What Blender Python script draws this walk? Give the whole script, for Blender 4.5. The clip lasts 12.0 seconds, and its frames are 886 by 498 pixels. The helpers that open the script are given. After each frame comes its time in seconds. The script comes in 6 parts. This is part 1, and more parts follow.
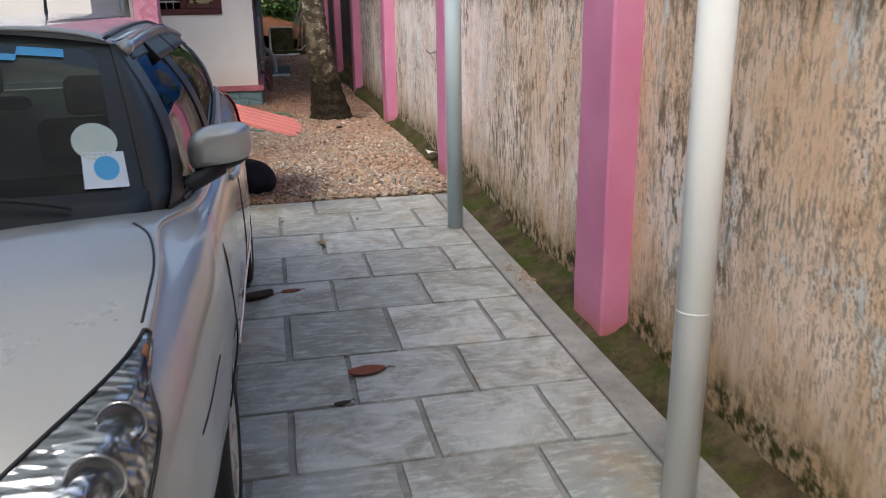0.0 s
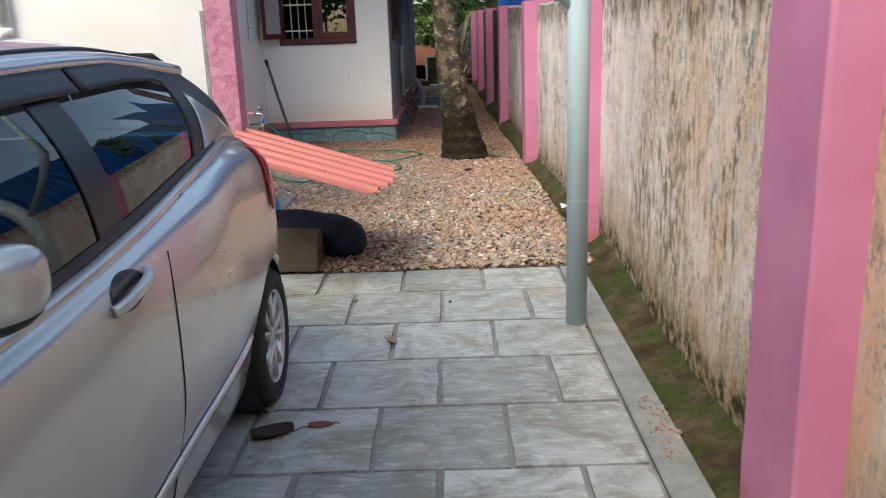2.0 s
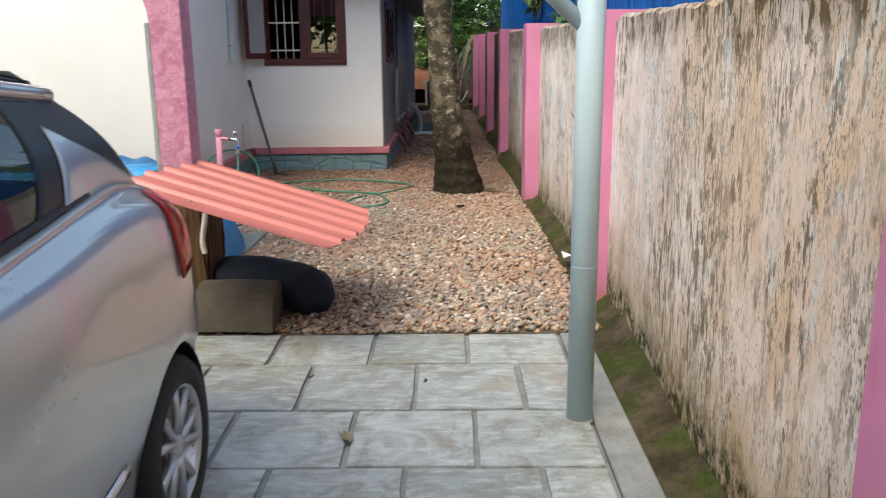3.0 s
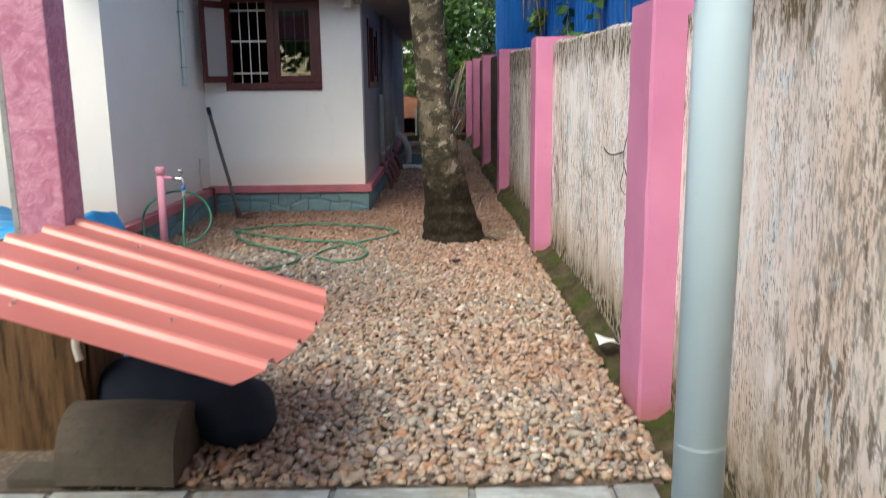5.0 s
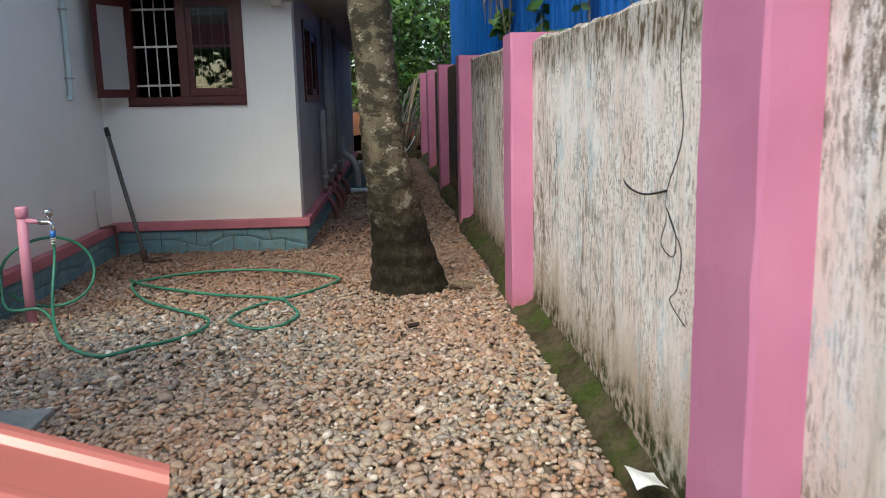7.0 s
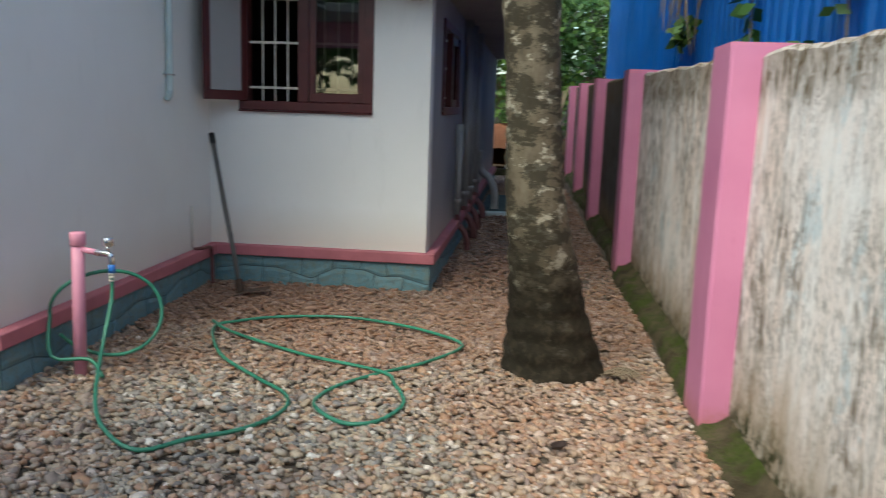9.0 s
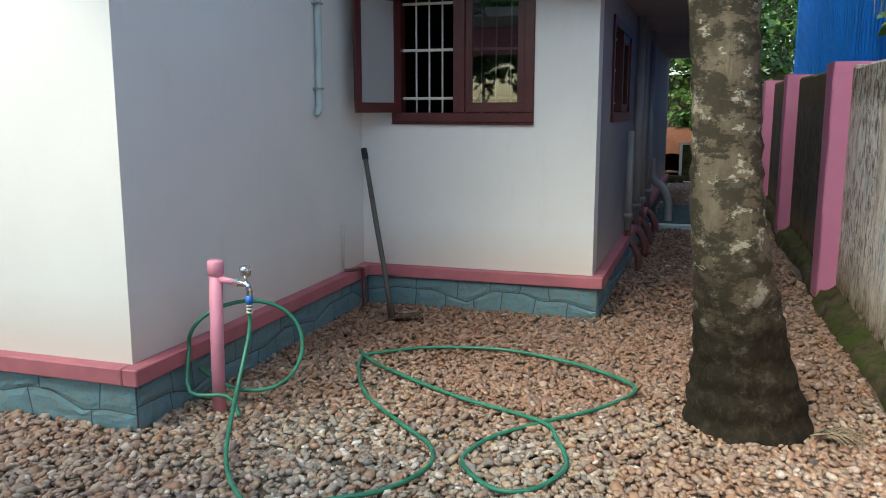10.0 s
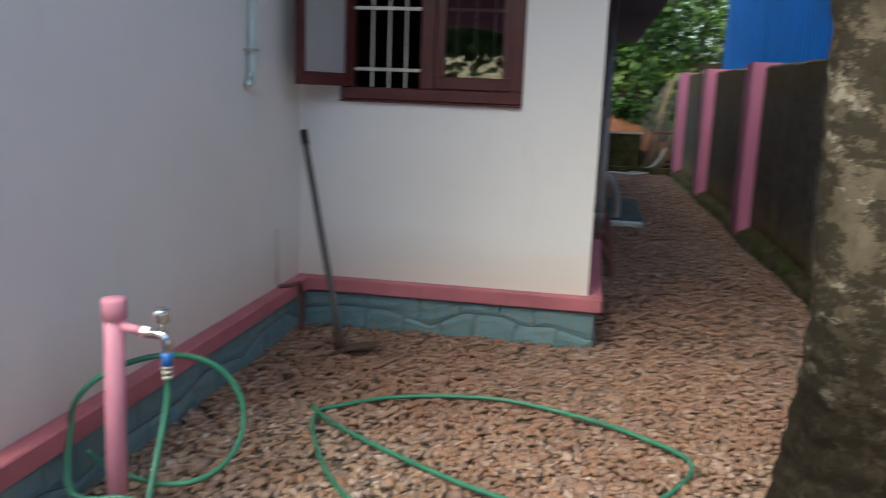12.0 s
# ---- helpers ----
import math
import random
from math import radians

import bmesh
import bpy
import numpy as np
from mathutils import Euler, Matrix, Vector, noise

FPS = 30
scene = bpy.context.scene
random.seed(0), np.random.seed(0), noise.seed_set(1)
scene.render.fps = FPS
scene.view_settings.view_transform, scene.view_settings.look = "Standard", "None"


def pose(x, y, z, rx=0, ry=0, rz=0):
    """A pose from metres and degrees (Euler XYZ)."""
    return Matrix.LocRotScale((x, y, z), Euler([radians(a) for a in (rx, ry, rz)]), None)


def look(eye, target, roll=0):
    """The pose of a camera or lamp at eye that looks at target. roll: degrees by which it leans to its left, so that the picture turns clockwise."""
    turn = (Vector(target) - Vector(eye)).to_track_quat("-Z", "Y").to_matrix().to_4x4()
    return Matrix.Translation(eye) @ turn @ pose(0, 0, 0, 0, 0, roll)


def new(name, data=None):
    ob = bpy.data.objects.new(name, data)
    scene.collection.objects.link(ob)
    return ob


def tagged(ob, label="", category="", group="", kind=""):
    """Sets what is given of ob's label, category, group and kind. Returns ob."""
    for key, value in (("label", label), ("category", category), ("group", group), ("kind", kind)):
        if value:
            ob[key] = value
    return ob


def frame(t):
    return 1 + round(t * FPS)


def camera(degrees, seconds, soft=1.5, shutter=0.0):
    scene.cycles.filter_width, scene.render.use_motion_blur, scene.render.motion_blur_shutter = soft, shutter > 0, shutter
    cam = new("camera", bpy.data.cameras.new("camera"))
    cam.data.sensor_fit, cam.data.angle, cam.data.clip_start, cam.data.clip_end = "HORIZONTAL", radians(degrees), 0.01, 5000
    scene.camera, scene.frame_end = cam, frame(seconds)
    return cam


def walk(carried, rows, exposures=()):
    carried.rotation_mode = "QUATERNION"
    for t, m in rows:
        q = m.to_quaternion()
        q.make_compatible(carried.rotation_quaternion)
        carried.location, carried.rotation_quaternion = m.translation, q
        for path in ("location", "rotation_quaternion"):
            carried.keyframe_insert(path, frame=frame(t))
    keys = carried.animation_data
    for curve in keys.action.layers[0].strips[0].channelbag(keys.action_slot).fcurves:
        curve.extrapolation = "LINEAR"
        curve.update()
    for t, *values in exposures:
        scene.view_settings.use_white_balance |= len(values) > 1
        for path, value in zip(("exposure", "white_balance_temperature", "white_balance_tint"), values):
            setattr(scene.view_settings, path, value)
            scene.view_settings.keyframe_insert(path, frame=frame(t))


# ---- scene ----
cam = camera(57.0, 12.0, soft=0.65, shutter=0.35)
PATH = [
    (0, (0.364, -0.379, 1.648), (0.741, 1.494, 1.057), -0.9),
    (0.5, (0.543, 0.016, 1.611), (0.829, 1.922, 1.077), -1.5),
    (1, (0.748, 0.387, 1.604), (0.886, 2.317, 1.099), -3.9),
    (1.5, (0.926, 0.722, 1.619), (0.96, 2.655, 1.106), -4.5),
    (2, (0.941, 1.125, 1.576), (0.919, 3.057, 1.058), -2.0),
    (2.5, (0.953, 1.505, 1.571), (0.875, 3.436, 1.057), -1.1),
    (3, (1.052, 2.009, 1.562), (1.031, 3.954, 1.098), -0.6),
    (3.2, (1.048, 2.155, 1.565), (1.069, 4.102, 1.105), -0.4),
    (4.8, (1.122, 3.493, 1.515), (1.142, 5.441, 1.059), -1.8),
    (5, (1.038, 3.616, 1.485), (1.038, 5.576, 1.089), -0.7),
    (5.5, (1.09, 4.085, 1.503), (1.317, 6.052, 1.223), -1.3),
    (6, (1.161, 4.534, 1.483), (1.301, 6.502, 1.157), -5.1),
    (6.5, (1.084, 4.838, 1.467), (1.17, 6.804, 1.108), -3.6),
    (6.7, (1.077, 4.984, 1.451), (1.19, 6.948, 1.09), -1.9),
    (8.3, (1.063, 6.245, 1.493), (1.103, 8.211, 1.127), 1.3),
    (8.5, (1.044, 6.398, 1.503), (1.077, 8.369, 1.166), 2.9),
    (9, (0.971, 6.688, 1.532), (0.762, 8.647, 1.187), 1.9),
    (9.5, (0.97, 6.981, 1.542), (0.475, 8.888, 1.196), 0.1),
    (10, (0.885, 7.278, 1.547), (0.282, 9.155, 1.211), 0.0),
    (10.5, (0.726, 7.619, 1.526), (0.31, 9.542, 1.166), 2.6),
    (11, (0.558, 7.904, 1.499), (-0.025, 9.773, 1.088), 1.6),
    (11.5, (0.353, 8.15, 1.529), (-0.373, 9.967, 1.116), 0.5),
    (12, (0.095, 8.371, 1.515), (-0.249, 10.304, 1.137), 2.2),
]
walk(cam, [(t, look(eye, target, roll)) for t, eye, target, roll in PATH],
     [(0, 0.62, 6950, 9), (1.0, 0.66, 6950, 7), (2.5, 0.96, 6900, 3), (5.0, 0.98, 6750, 1), (6.5, 0.80, 6600, -1), (8.5, 0.84, 6450, -6), (10, 1.04, 6450, -6), (11.2, 1.12, 6450, -6), (12, 0.97, 6700, 0)])

# ---- light ----
world = bpy.data.worlds.new("overcast_sky")
scene.world = world
world.use_nodes = True
_wn = world.node_tree.nodes
sky = _wn.new("ShaderNodeTexSky")
sky.sky_type = 'NISHITA'
sky.sun_disc = False
sky.sun_elevation = radians(52)
sky.sun_rotation = radians(206)
sky.air_density = 1.0
sky.dust_density = 2.5
sky.ozone_density = 0.6
_wn["Background"].inputs["Strength"].default_value = 0.20
world.node_tree.links.new(sky.outputs["Color"], _wn["Background"].inputs["Color"])
sun_data = bpy.data.lights.new("sun", 'SUN')
sun_data.energy = 1.0
sun_data.angle = radians(25)
sun_data.color = (1.0, 0.98, 0.95)
sun = new("sun", sun_data)
_az, _el = radians(206), radians(52)
sun.matrix_basis = look((0, 0, 20), (-20 * math.sin(_az) * math.cos(_el), -20 * math.cos(_az) * math.cos(_el), 20 - 20 * math.sin(_el)))
scene.view_settings.exposure = 0.6

# ---- material makers ----


class Nodes:
    """Small builder for one node material."""

    def __init__(self, name, rough=0.8, metal=0.0, spec=0.5):
        self.mat = bpy.data.materials.new(name)
        self.mat.use_nodes = True
        self.t = self.mat.node_tree
        self.bsdf = self.t.nodes["Principled BSDF"]
        self.bsdf.inputs["Roughness"].default_value = rough
        self.bsdf.inputs["Metallic"].default_value = metal
        self.bsdf.inputs["Specular IOR Level"].default_value = spec
        self.coord = self.t.nodes.new("ShaderNodeTexCoord")
        self.pos = self.coord.outputs["Object"]

    def link(self, a, b):
        self.t.links.new(a, b)

    def world_pos(self):
        self.pos = self.t.nodes.new("ShaderNodeNewGeometry").outputs["Position"]
        return self

    def scaled(self, s, src=None):
        m = self.t.nodes.new("ShaderNodeMapping")
        m.inputs["Scale"].default_value = s
        self.link(src or self.pos, m.inputs["Vector"])
        return m.outputs["Vector"]

    def noise(self, scale, detail=4, rough=0.55, stretch=None, distort=0.0):
        n = self.t.nodes.new("ShaderNodeTexNoise")
        n.inputs["Scale"].default_value = scale
        n.inputs["Detail"].default_value = detail
        n.inputs["Roughness"].default_value = rough
        n.inputs["Distortion"].default_value = distort
        self.link(self.scaled(stretch) if stretch else self.pos, n.inputs["Vector"])
        return n.outputs["Fac"]

    def voronoi(self, scale, feature='F1', out="Distance", stretch=None):
        n = self.t.nodes.new("ShaderNodeTexVoronoi")
        n.feature = feature
        n.inputs["Scale"].default_value = scale
        self.link(self.scaled(stretch) if stretch else self.pos, n.inputs["Vector"])
        return n.outputs[out]

    def ramp(self, fac, stops):
        r = self.t.nodes.new("ShaderNodeValToRGB")
        e = r.color_ramp.elements
        while len(e) < len(stops):
            e.new(0.5)
        for k, (p, c) in zip(e, stops):
            k.position = p
            k.color = (c, c, c, 1) if isinstance(c, (int, float)) else (*c, 1)
        self.link(fac, r.inputs["Fac"])
        return r.outputs["Color"]

    def mix(self, fac, a, b, how='MIX'):
        m = self.t.nodes.new("ShaderNodeMix")
        m.data_type = 'RGBA'
        m.blend_type = how
        for idx, v in ((0, fac), (6, a), (7, b)):
            if isinstance(v, (int, float)):
                if idx == 0:
                    m.inputs[0].default_value = v
                else:
                    m.inputs[idx].default_value = (v, v, v, 1)
            elif isinstance(v, tuple):
                m.inputs[idx].default_value = (*v, 1)
            else:
                self.link(v, m.inputs[idx])
        return m.outputs[2]

    def math(self, op, a, b=0.0):
        m = self.t.nodes.new("ShaderNodeMath")
        m.operation = op
        m.use_clamp = op in ("MULTIPLY", "ADD", "SUBTRACT")
        for i, v in enumerate((a, b)):
            if isinstance(v, (int, float)):
                m.inputs[i].default_value = v
            else:
                self.link(v, m.inputs[i])
        return m.outputs[0]

    def axis(self, k):
        s = self.t.nodes.new("ShaderNodeSeparateXYZ")
        self.link(self.pos, s.inputs[0])
        return s.outputs[k]

    def span(self, v, lo, hi):
        m = self.t.nodes.new("ShaderNodeMapRange")
        m.inputs["From Min"].default_value = lo
        m.inputs["From Max"].default_value = hi
        self.link(v, m.inputs["Value"])
        return m.outputs["Result"]

    def random(self):
        return self.t.nodes.new("ShaderNodeObjectInfo").outputs["Random"]

    def island(self):
        return self.t.nodes.new("ShaderNodeNewGeometry").outputs["Random Per Island"]

    def bump(self, height, strength=0.3, dist=0.01):
        b = self.t.nodes.new("ShaderNodeBump")
        b.inputs["Strength"].default_value = strength
        b.inputs["Distance"].default_value = dist
        self.link(height, b.inputs["Height"])
        self.link(b.outputs["Normal"], self.bsdf.inputs["Normal"])
        return self

    def color(self, c):
        if isinstance(c, tuple):
            self.bsdf.inputs["Base Color"].default_value = (*c, 1)
        else:
            self.link(c, self.bsdf.inputs["Base Color"])
        return self

    def roughness(self, v):
        self.link(v, self.bsdf.inputs["Roughness"])
        return self


def plain(name, c, rough=0.6, metal=0.0, grain=40, amount=0.12, bump=0.1, spec=0.5):
    """A surface of one colour with grain and slight blotches."""
    n = Nodes(name, rough, metal, spec)
    k = n.noise(grain, 4)
    big = n.noise(grain * 0.11, 3)
    lo = tuple(v * (1 - amount) for v in c)
    hi = tuple(min(1, v * (1 + amount)) for v in c)
    col = n.mix(n.ramp(big, [(0.3, 0), (0.7, 1)]), lo, hi)
    col = n.mix(n.math("MULTIPLY", k, amount * 1.5), col, tuple(v * 0.6 for v in c))
    n.color(col)
    if bump:
        n.bump(k, bump, 0.004)
    return n.mat


def boundary_plaster():
    n = Nodes("stained_lime_plaster", 0.92, 0, 0.2).world_pos()
    y, z = n.axis(1), n.axis(2)
    near = n.span(y, 7.4, 4.4)
    old = n.span(y, 11.0, 15.2)
    # washed-out lime paint, pinkish white with chalky patches
    base = n.mix(n.ramp(n.noise(1.3, 4), [(0.35, 0), (0.65, 1)]), (0.80, 0.67, 0.59), (0.88, 0.81, 0.76))
    base = n.mix(n.ramp(n.noise(6.0, 6, 0.7, (1, 1, 0.22)), [(0.48, 0), (0.58, 0.7)]), base, (0.90, 0.88, 0.85))
    # tan and ochre damp; extra tan near the parking place paints in warm light
    tan = n.ramp(n.noise(2.4, 6, 0.68, (1, 1, 0.5)), [(0.38, 0.35), (0.56, 1)])
    base = n.mix(n.math("MULTIPLY", tan, n.math("ADD", n.math("MULTIPLY", near, 0.68), 0.05)), base, (0.64, 0.40, 0.21))
    streak = n.ramp(n.noise(5, 5, 0.65, (1, 1, 0.14)), [(0.57, 0), (0.66, 0.45)])
    base = n.mix(streak, base, (0.55, 0.40, 0.27))
    # grey and pale blue runs where paint has gone
    base = n.mix(n.ramp(n.noise(8, 6, 0.72, (1, 1, 0.15)), [(0.56, 0), (0.68, 0.55)]), base, (0.55, 0.52, 0.47))
    base = n.mix(n.ramp(n.noise(4.2, 7, 0.78, (1, 1, 0.5)), [(0.57, 0), (0.62, 0.7)]), base, (0.56, 0.65, 0.67))
    # dark mould, fine and broken, long in z, in loose patches
    runs = n.ramp(n.noise(24, 9, 0.74, (1, 1, 0.30), 0.3), [(0.515, 0), (0.55, 1)])
    blots = n.ramp(n.noise(13, 9, 0.74, (1, 1, 0.55)), [(0.545, 0), (0.58, 1)])
    dark = n.math("MAXIMUM", runs, blots)
    span = n.math("ADD", n.math("MULTIPLY", near, 0.05), n.math("MULTIPLY", old, 0.11))
    patch = n.ramp(n.math("ADD", n.noise(1.35, 8, 0.76, (1, 1, 0.5)), span), [(0.495, 0), (0.60, 1)])
    col = n.mix(n.math("MULTIPLY", n.math("MULTIPLY", dark, patch), 0.85), base, (0.115, 0.072, 0.036))
    specks = n.ramp(n.noise(95, 4, 0.6, (1, 1, 0.5)), [(0.56, 0), (0.60, 0.85)])
    col = n.mix(n.math("MULTIPLY", specks, n.ramp(n.noise(3.3, 3), [(0.42, 0), (0.65, 1)])), col, (0.20, 0.13, 0.085))
    dashes = n.ramp(n.noise(62, 6, 0.7, (1, 1, 0.26)), [(0.525, 0), (0.555, 0.85)])
    col = n.mix(n.math("MULTIPLY", dashes, n.ramp(n.noise(1.9, 5, 0.7), [(0.42, 0.08), (0.58, 1)])), col, (0.27, 0.235, 0.19))
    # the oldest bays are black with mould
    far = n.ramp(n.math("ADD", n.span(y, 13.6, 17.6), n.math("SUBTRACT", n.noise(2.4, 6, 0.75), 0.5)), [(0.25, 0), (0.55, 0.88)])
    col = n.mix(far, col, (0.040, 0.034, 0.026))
    # algae along the top and the damp foot, with a ragged edge
    ragged = n.noise(4.5, 6, 0.7, (1, 1, 0.3))
    top = n.ramp(n.math("MULTIPLY", n.math("ADD", n.math("MULTIPLY", n.span(z, 1.30, 1.80), 0.55), n.math("MULTIPLY", ragged, 0.75)), 1.0), [(0.66, 0), (0.80, 1)])
    col = n.mix(n.math("MULTIPLY", top, n.math("ADD", n.math("MULTIPLY", dark, 0.55), 0.40)), col, (0.105, 0.072, 0.030))
    foot = n.ramp(n.math("ADD", n.math("MULTIPLY", n.span(z, 0.75, 0.05), 0.6), n.math("MULTIPLY", ragged, 0.7)), [(0.50, 0), (0.80, 1)])
    col = n.mix(n.math("MULTIPLY", foot, 0.65), col, (0.28, 0.19, 0.09))
    moss = n.ramp(n.math("ADD", n.math("MULTIPLY", n.span(z, 0.50, 0.05), 0.6), n.math("MULTIPLY", ragged, 0.7)), [(0.66, 0), (0.82, 1)])
    col = n.mix(n.math("MULTIPLY", moss, n.ramp(n.noise(16, 6, 0.7), [(0.42, 0), (0.56, 1)])), col, (0.04, 0.04, 0.010))
    n.color(col)
    n.bump(n.mix(0.5, n.noise(38, 6, 0.7), n.noise(9, 4)), 0.6, 0.014)
    return n.mat


def pink_paint(name="pink_wall_paint"):
    n = Nodes(name, 0.62).world_pos()
    c = n.mix(n.ramp(n.noise(2.2, 4), [(0.3, 0), (0.7, 1)]), (0.50, 0.165, 0.29), (0.58, 0.215, 0.35))
    c = n.mix(n.ramp(n.noise(11, 5, 0.7, (1, 1, 0.4)), [(0.60, 0), (0.75, 0.4)]), c, (0.44, 0.12, 0.22))
    foot = n.ramp(n.math("ADD", n.span(n.axis(2), 0.30, 0.0), n.math("SUBTRACT", n.noise(14, 4), 0.5)), [(0.5, 0), (0.9, 0.75)])
    c = n.mix(foot, c, (0.40, 0.14, 0.13))
    n.color(c)
    n.bump(n.noise(30, 4), 0.25, 0.004)
    return n.mat


def house_paint(name, a, b):
    n = Nodes(name, 0.75).world_pos()
    c = n.mix(n.ramp(n.noise(0.9, 4), [(0.3, 0), (0.7, 1)]), a, b)
    c = n.mix(n.ramp(n.noise(7, 5, 0.7, (1, 1, 0.3)), [(0.58, 0), (0.78, 0.22)]), c, tuple(v * 0.78 for v in a))
    splash = n.ramp(n.math("ADD", n.span(n.axis(2), 0.95, 0.36), n.math("SUBTRACT", n.noise(6, 5, 0.65), 0.62)), [(0.45, 0), (0.95, 0.45)])
    c = n.mix(splash, c, (0.62, 0.50, 0.38))
    n.color(c)
    n.bump(n.noise(60, 4), 0.12, 0.003)
    return n.mat


def plinth_paint():
    n = Nodes("worn_teal_stone_paint", 0.8)
    r = n.random()
    c = n.mix(r, (0.12, 0.225, 0.26), (0.155, 0.265, 0.295))
    c = n.mix(n.ramp(n.noise(16, 6, 0.7), [(0.45, 0), (0.65, 0.8)]), c, (0.17, 0.20, 0.17))
    c = n.mix(n.ramp(n.noise(42, 4, 0.7), [(0.60, 0), (0.72, 0.7)]), c, (0.07, 0.075, 0.06))
    n.color(c)
    n.bump(n.noise(22, 6, 0.7), 0.7, 0.012)
    return n.mat


def slab_stone():
    n = Nodes("grey_quartzite", 0.55).world_pos()
    r = n.random()
    c = n.mix(r, (0.22, 0.24, 0.23), (0.44, 0.47, 0.46))
    c = n.mix(n.ramp(n.noise(3.5, 6, 0.7, None, 1.2), [(0.42, 0), (0.62, 0.85)]), c, (0.19, 0.185, 0.15))
    c = n.mix(n.ramp(n.noise(14, 6, 0.75, (0.6, 2.2, 1)), [(0.5, 0), (0.66, 0.6)]), c, (0.60, 0.62, 0.60))
    c = n.mix(n.ramp(n.noise(2.2, 4), [(0.58, 0), (0.72, 0.55)]), c, (0.33, 0.24, 0.13))
    c = n.mix(n.ramp(n.noise(70, 4), [(0.62, 0), (0.72, 0.5)]), c, (0.12, 0.13, 0.12))
    n.color(c)
    n.roughness(n.ramp(n.noise(5, 4), [(0.3, 0.38), (0.7, 0.68)]))
    n.bump(n.mix(0.5, n.noise(18, 6, 0.7, (0.7, 2, 1)), n.noise(80, 3)), 0.35, 0.006)
    return n.mat


def cement(name, c=(0.26, 0.26, 0.25), rough=0.9):
    n = Nodes(name, rough).world_pos()
    k = n.mix(n.ramp(n.noise(4, 5, 0.7), [(0.35, 0), (0.65, 1)]), tuple(v * 0.75 for v in c), tuple(v * 1.2 for v in c))
    k = n.mix(n.ramp(n.noise(60, 4), [(0.58, 0), (0.72, 0.6)]), k, tuple(v * 0.45 for v in c))
    n.color(k)
    n.bump(n.noise(45, 6, 0.7), 0.5, 0.008)
    return n.mat


def moss_cement():
    n = Nodes("mossy_cement", 0.95, 0, 0.15).world_pos()
    k = n.mix(n.ramp(n.noise(5, 5, 0.7), [(0.35, 0), (0.65, 1)]), (0.035, 0.026, 0.014), (0.115, 0.09, 0.055))
    g = n.mix(n.noise(40, 4), (0.02, 0.032, 0.005), (0.07, 0.095, 0.014))
    k = n.mix(n.ramp(n.noise(3.1, 6, 0.74), [(0.47, 0), (0.60, 0.9)]), k, g)
    k = n.mix(n.ramp(n.noise(30, 4), [(0.58, 0), (0.7, 0.7)]), k, (0.03, 0.03, 0.018))
    n.color(k)
    n.bump(n.mix(0.5, n.noise(25, 6, 0.7), n.noise(120, 3)), 0.9, 0.015)
    return n.mat


def pebble_mat():
    n = Nodes("river_pebble", 0.5).world_pos()
    r = n.island()
    c = n.ramp(r, [(0.0, (0.28, 0.255, 0.215)), (0.16, (0.43, 0.365, 0.275)), (0.30, (0.16, 0.16, 0.155)), (0.42, (0.34, 0.205, 0.12)), (0.56, (0.50, 0.39, 0.265)), (0.70, (0.25, 0.24, 0.225)), (0.84, (0.38, 0.20, 0.105)), (1.0, (0.74, 0.69, 0.61))])
    warm = n.ramp(n.noise(0.55, 4, 0.6), [(0.40, 0.0), (0.58, 0.7)])
    c = n.mix(warm, c, n.mix(0.6, c, (0.37, 0.17, 0.09)))
    # redder stones toward the house, with the passage's shade mixed into their colour
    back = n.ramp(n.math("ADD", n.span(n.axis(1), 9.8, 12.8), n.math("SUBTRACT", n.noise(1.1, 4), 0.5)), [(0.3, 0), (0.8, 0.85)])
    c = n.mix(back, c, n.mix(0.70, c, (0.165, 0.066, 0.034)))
    c = n.mix(n.ramp(n.noise(120, 3), [(0.5, 0.06), (0.75, 0.5)]), c, (0.17, 0.11, 0.08))
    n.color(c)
    n.roughness(n.ramp(n.noise(1.1, 3), [(0.35, 0.36), (0.7, 0.62)]))
    n.bump(n.noise(150, 3), 0.2, 0.002)
    return n.mat


def soil_mat(name, a, b):
    n = Nodes(name, 0.95).world_pos()
    k = n.mix(n.ramp(n.noise(2, 5, 0.7), [(0.35, 0), (0.65, 1)]), a, b)
    k = n.mix(n.ramp(n.voronoi(38), [(0.1, 0), (0.5, 0.6)]), k, tuple(v * 0.4 for v in a))
    n.color(k)
    n.bump(n.noise(40, 6, 0.7), 0.8, 0.02)
    return n.mat


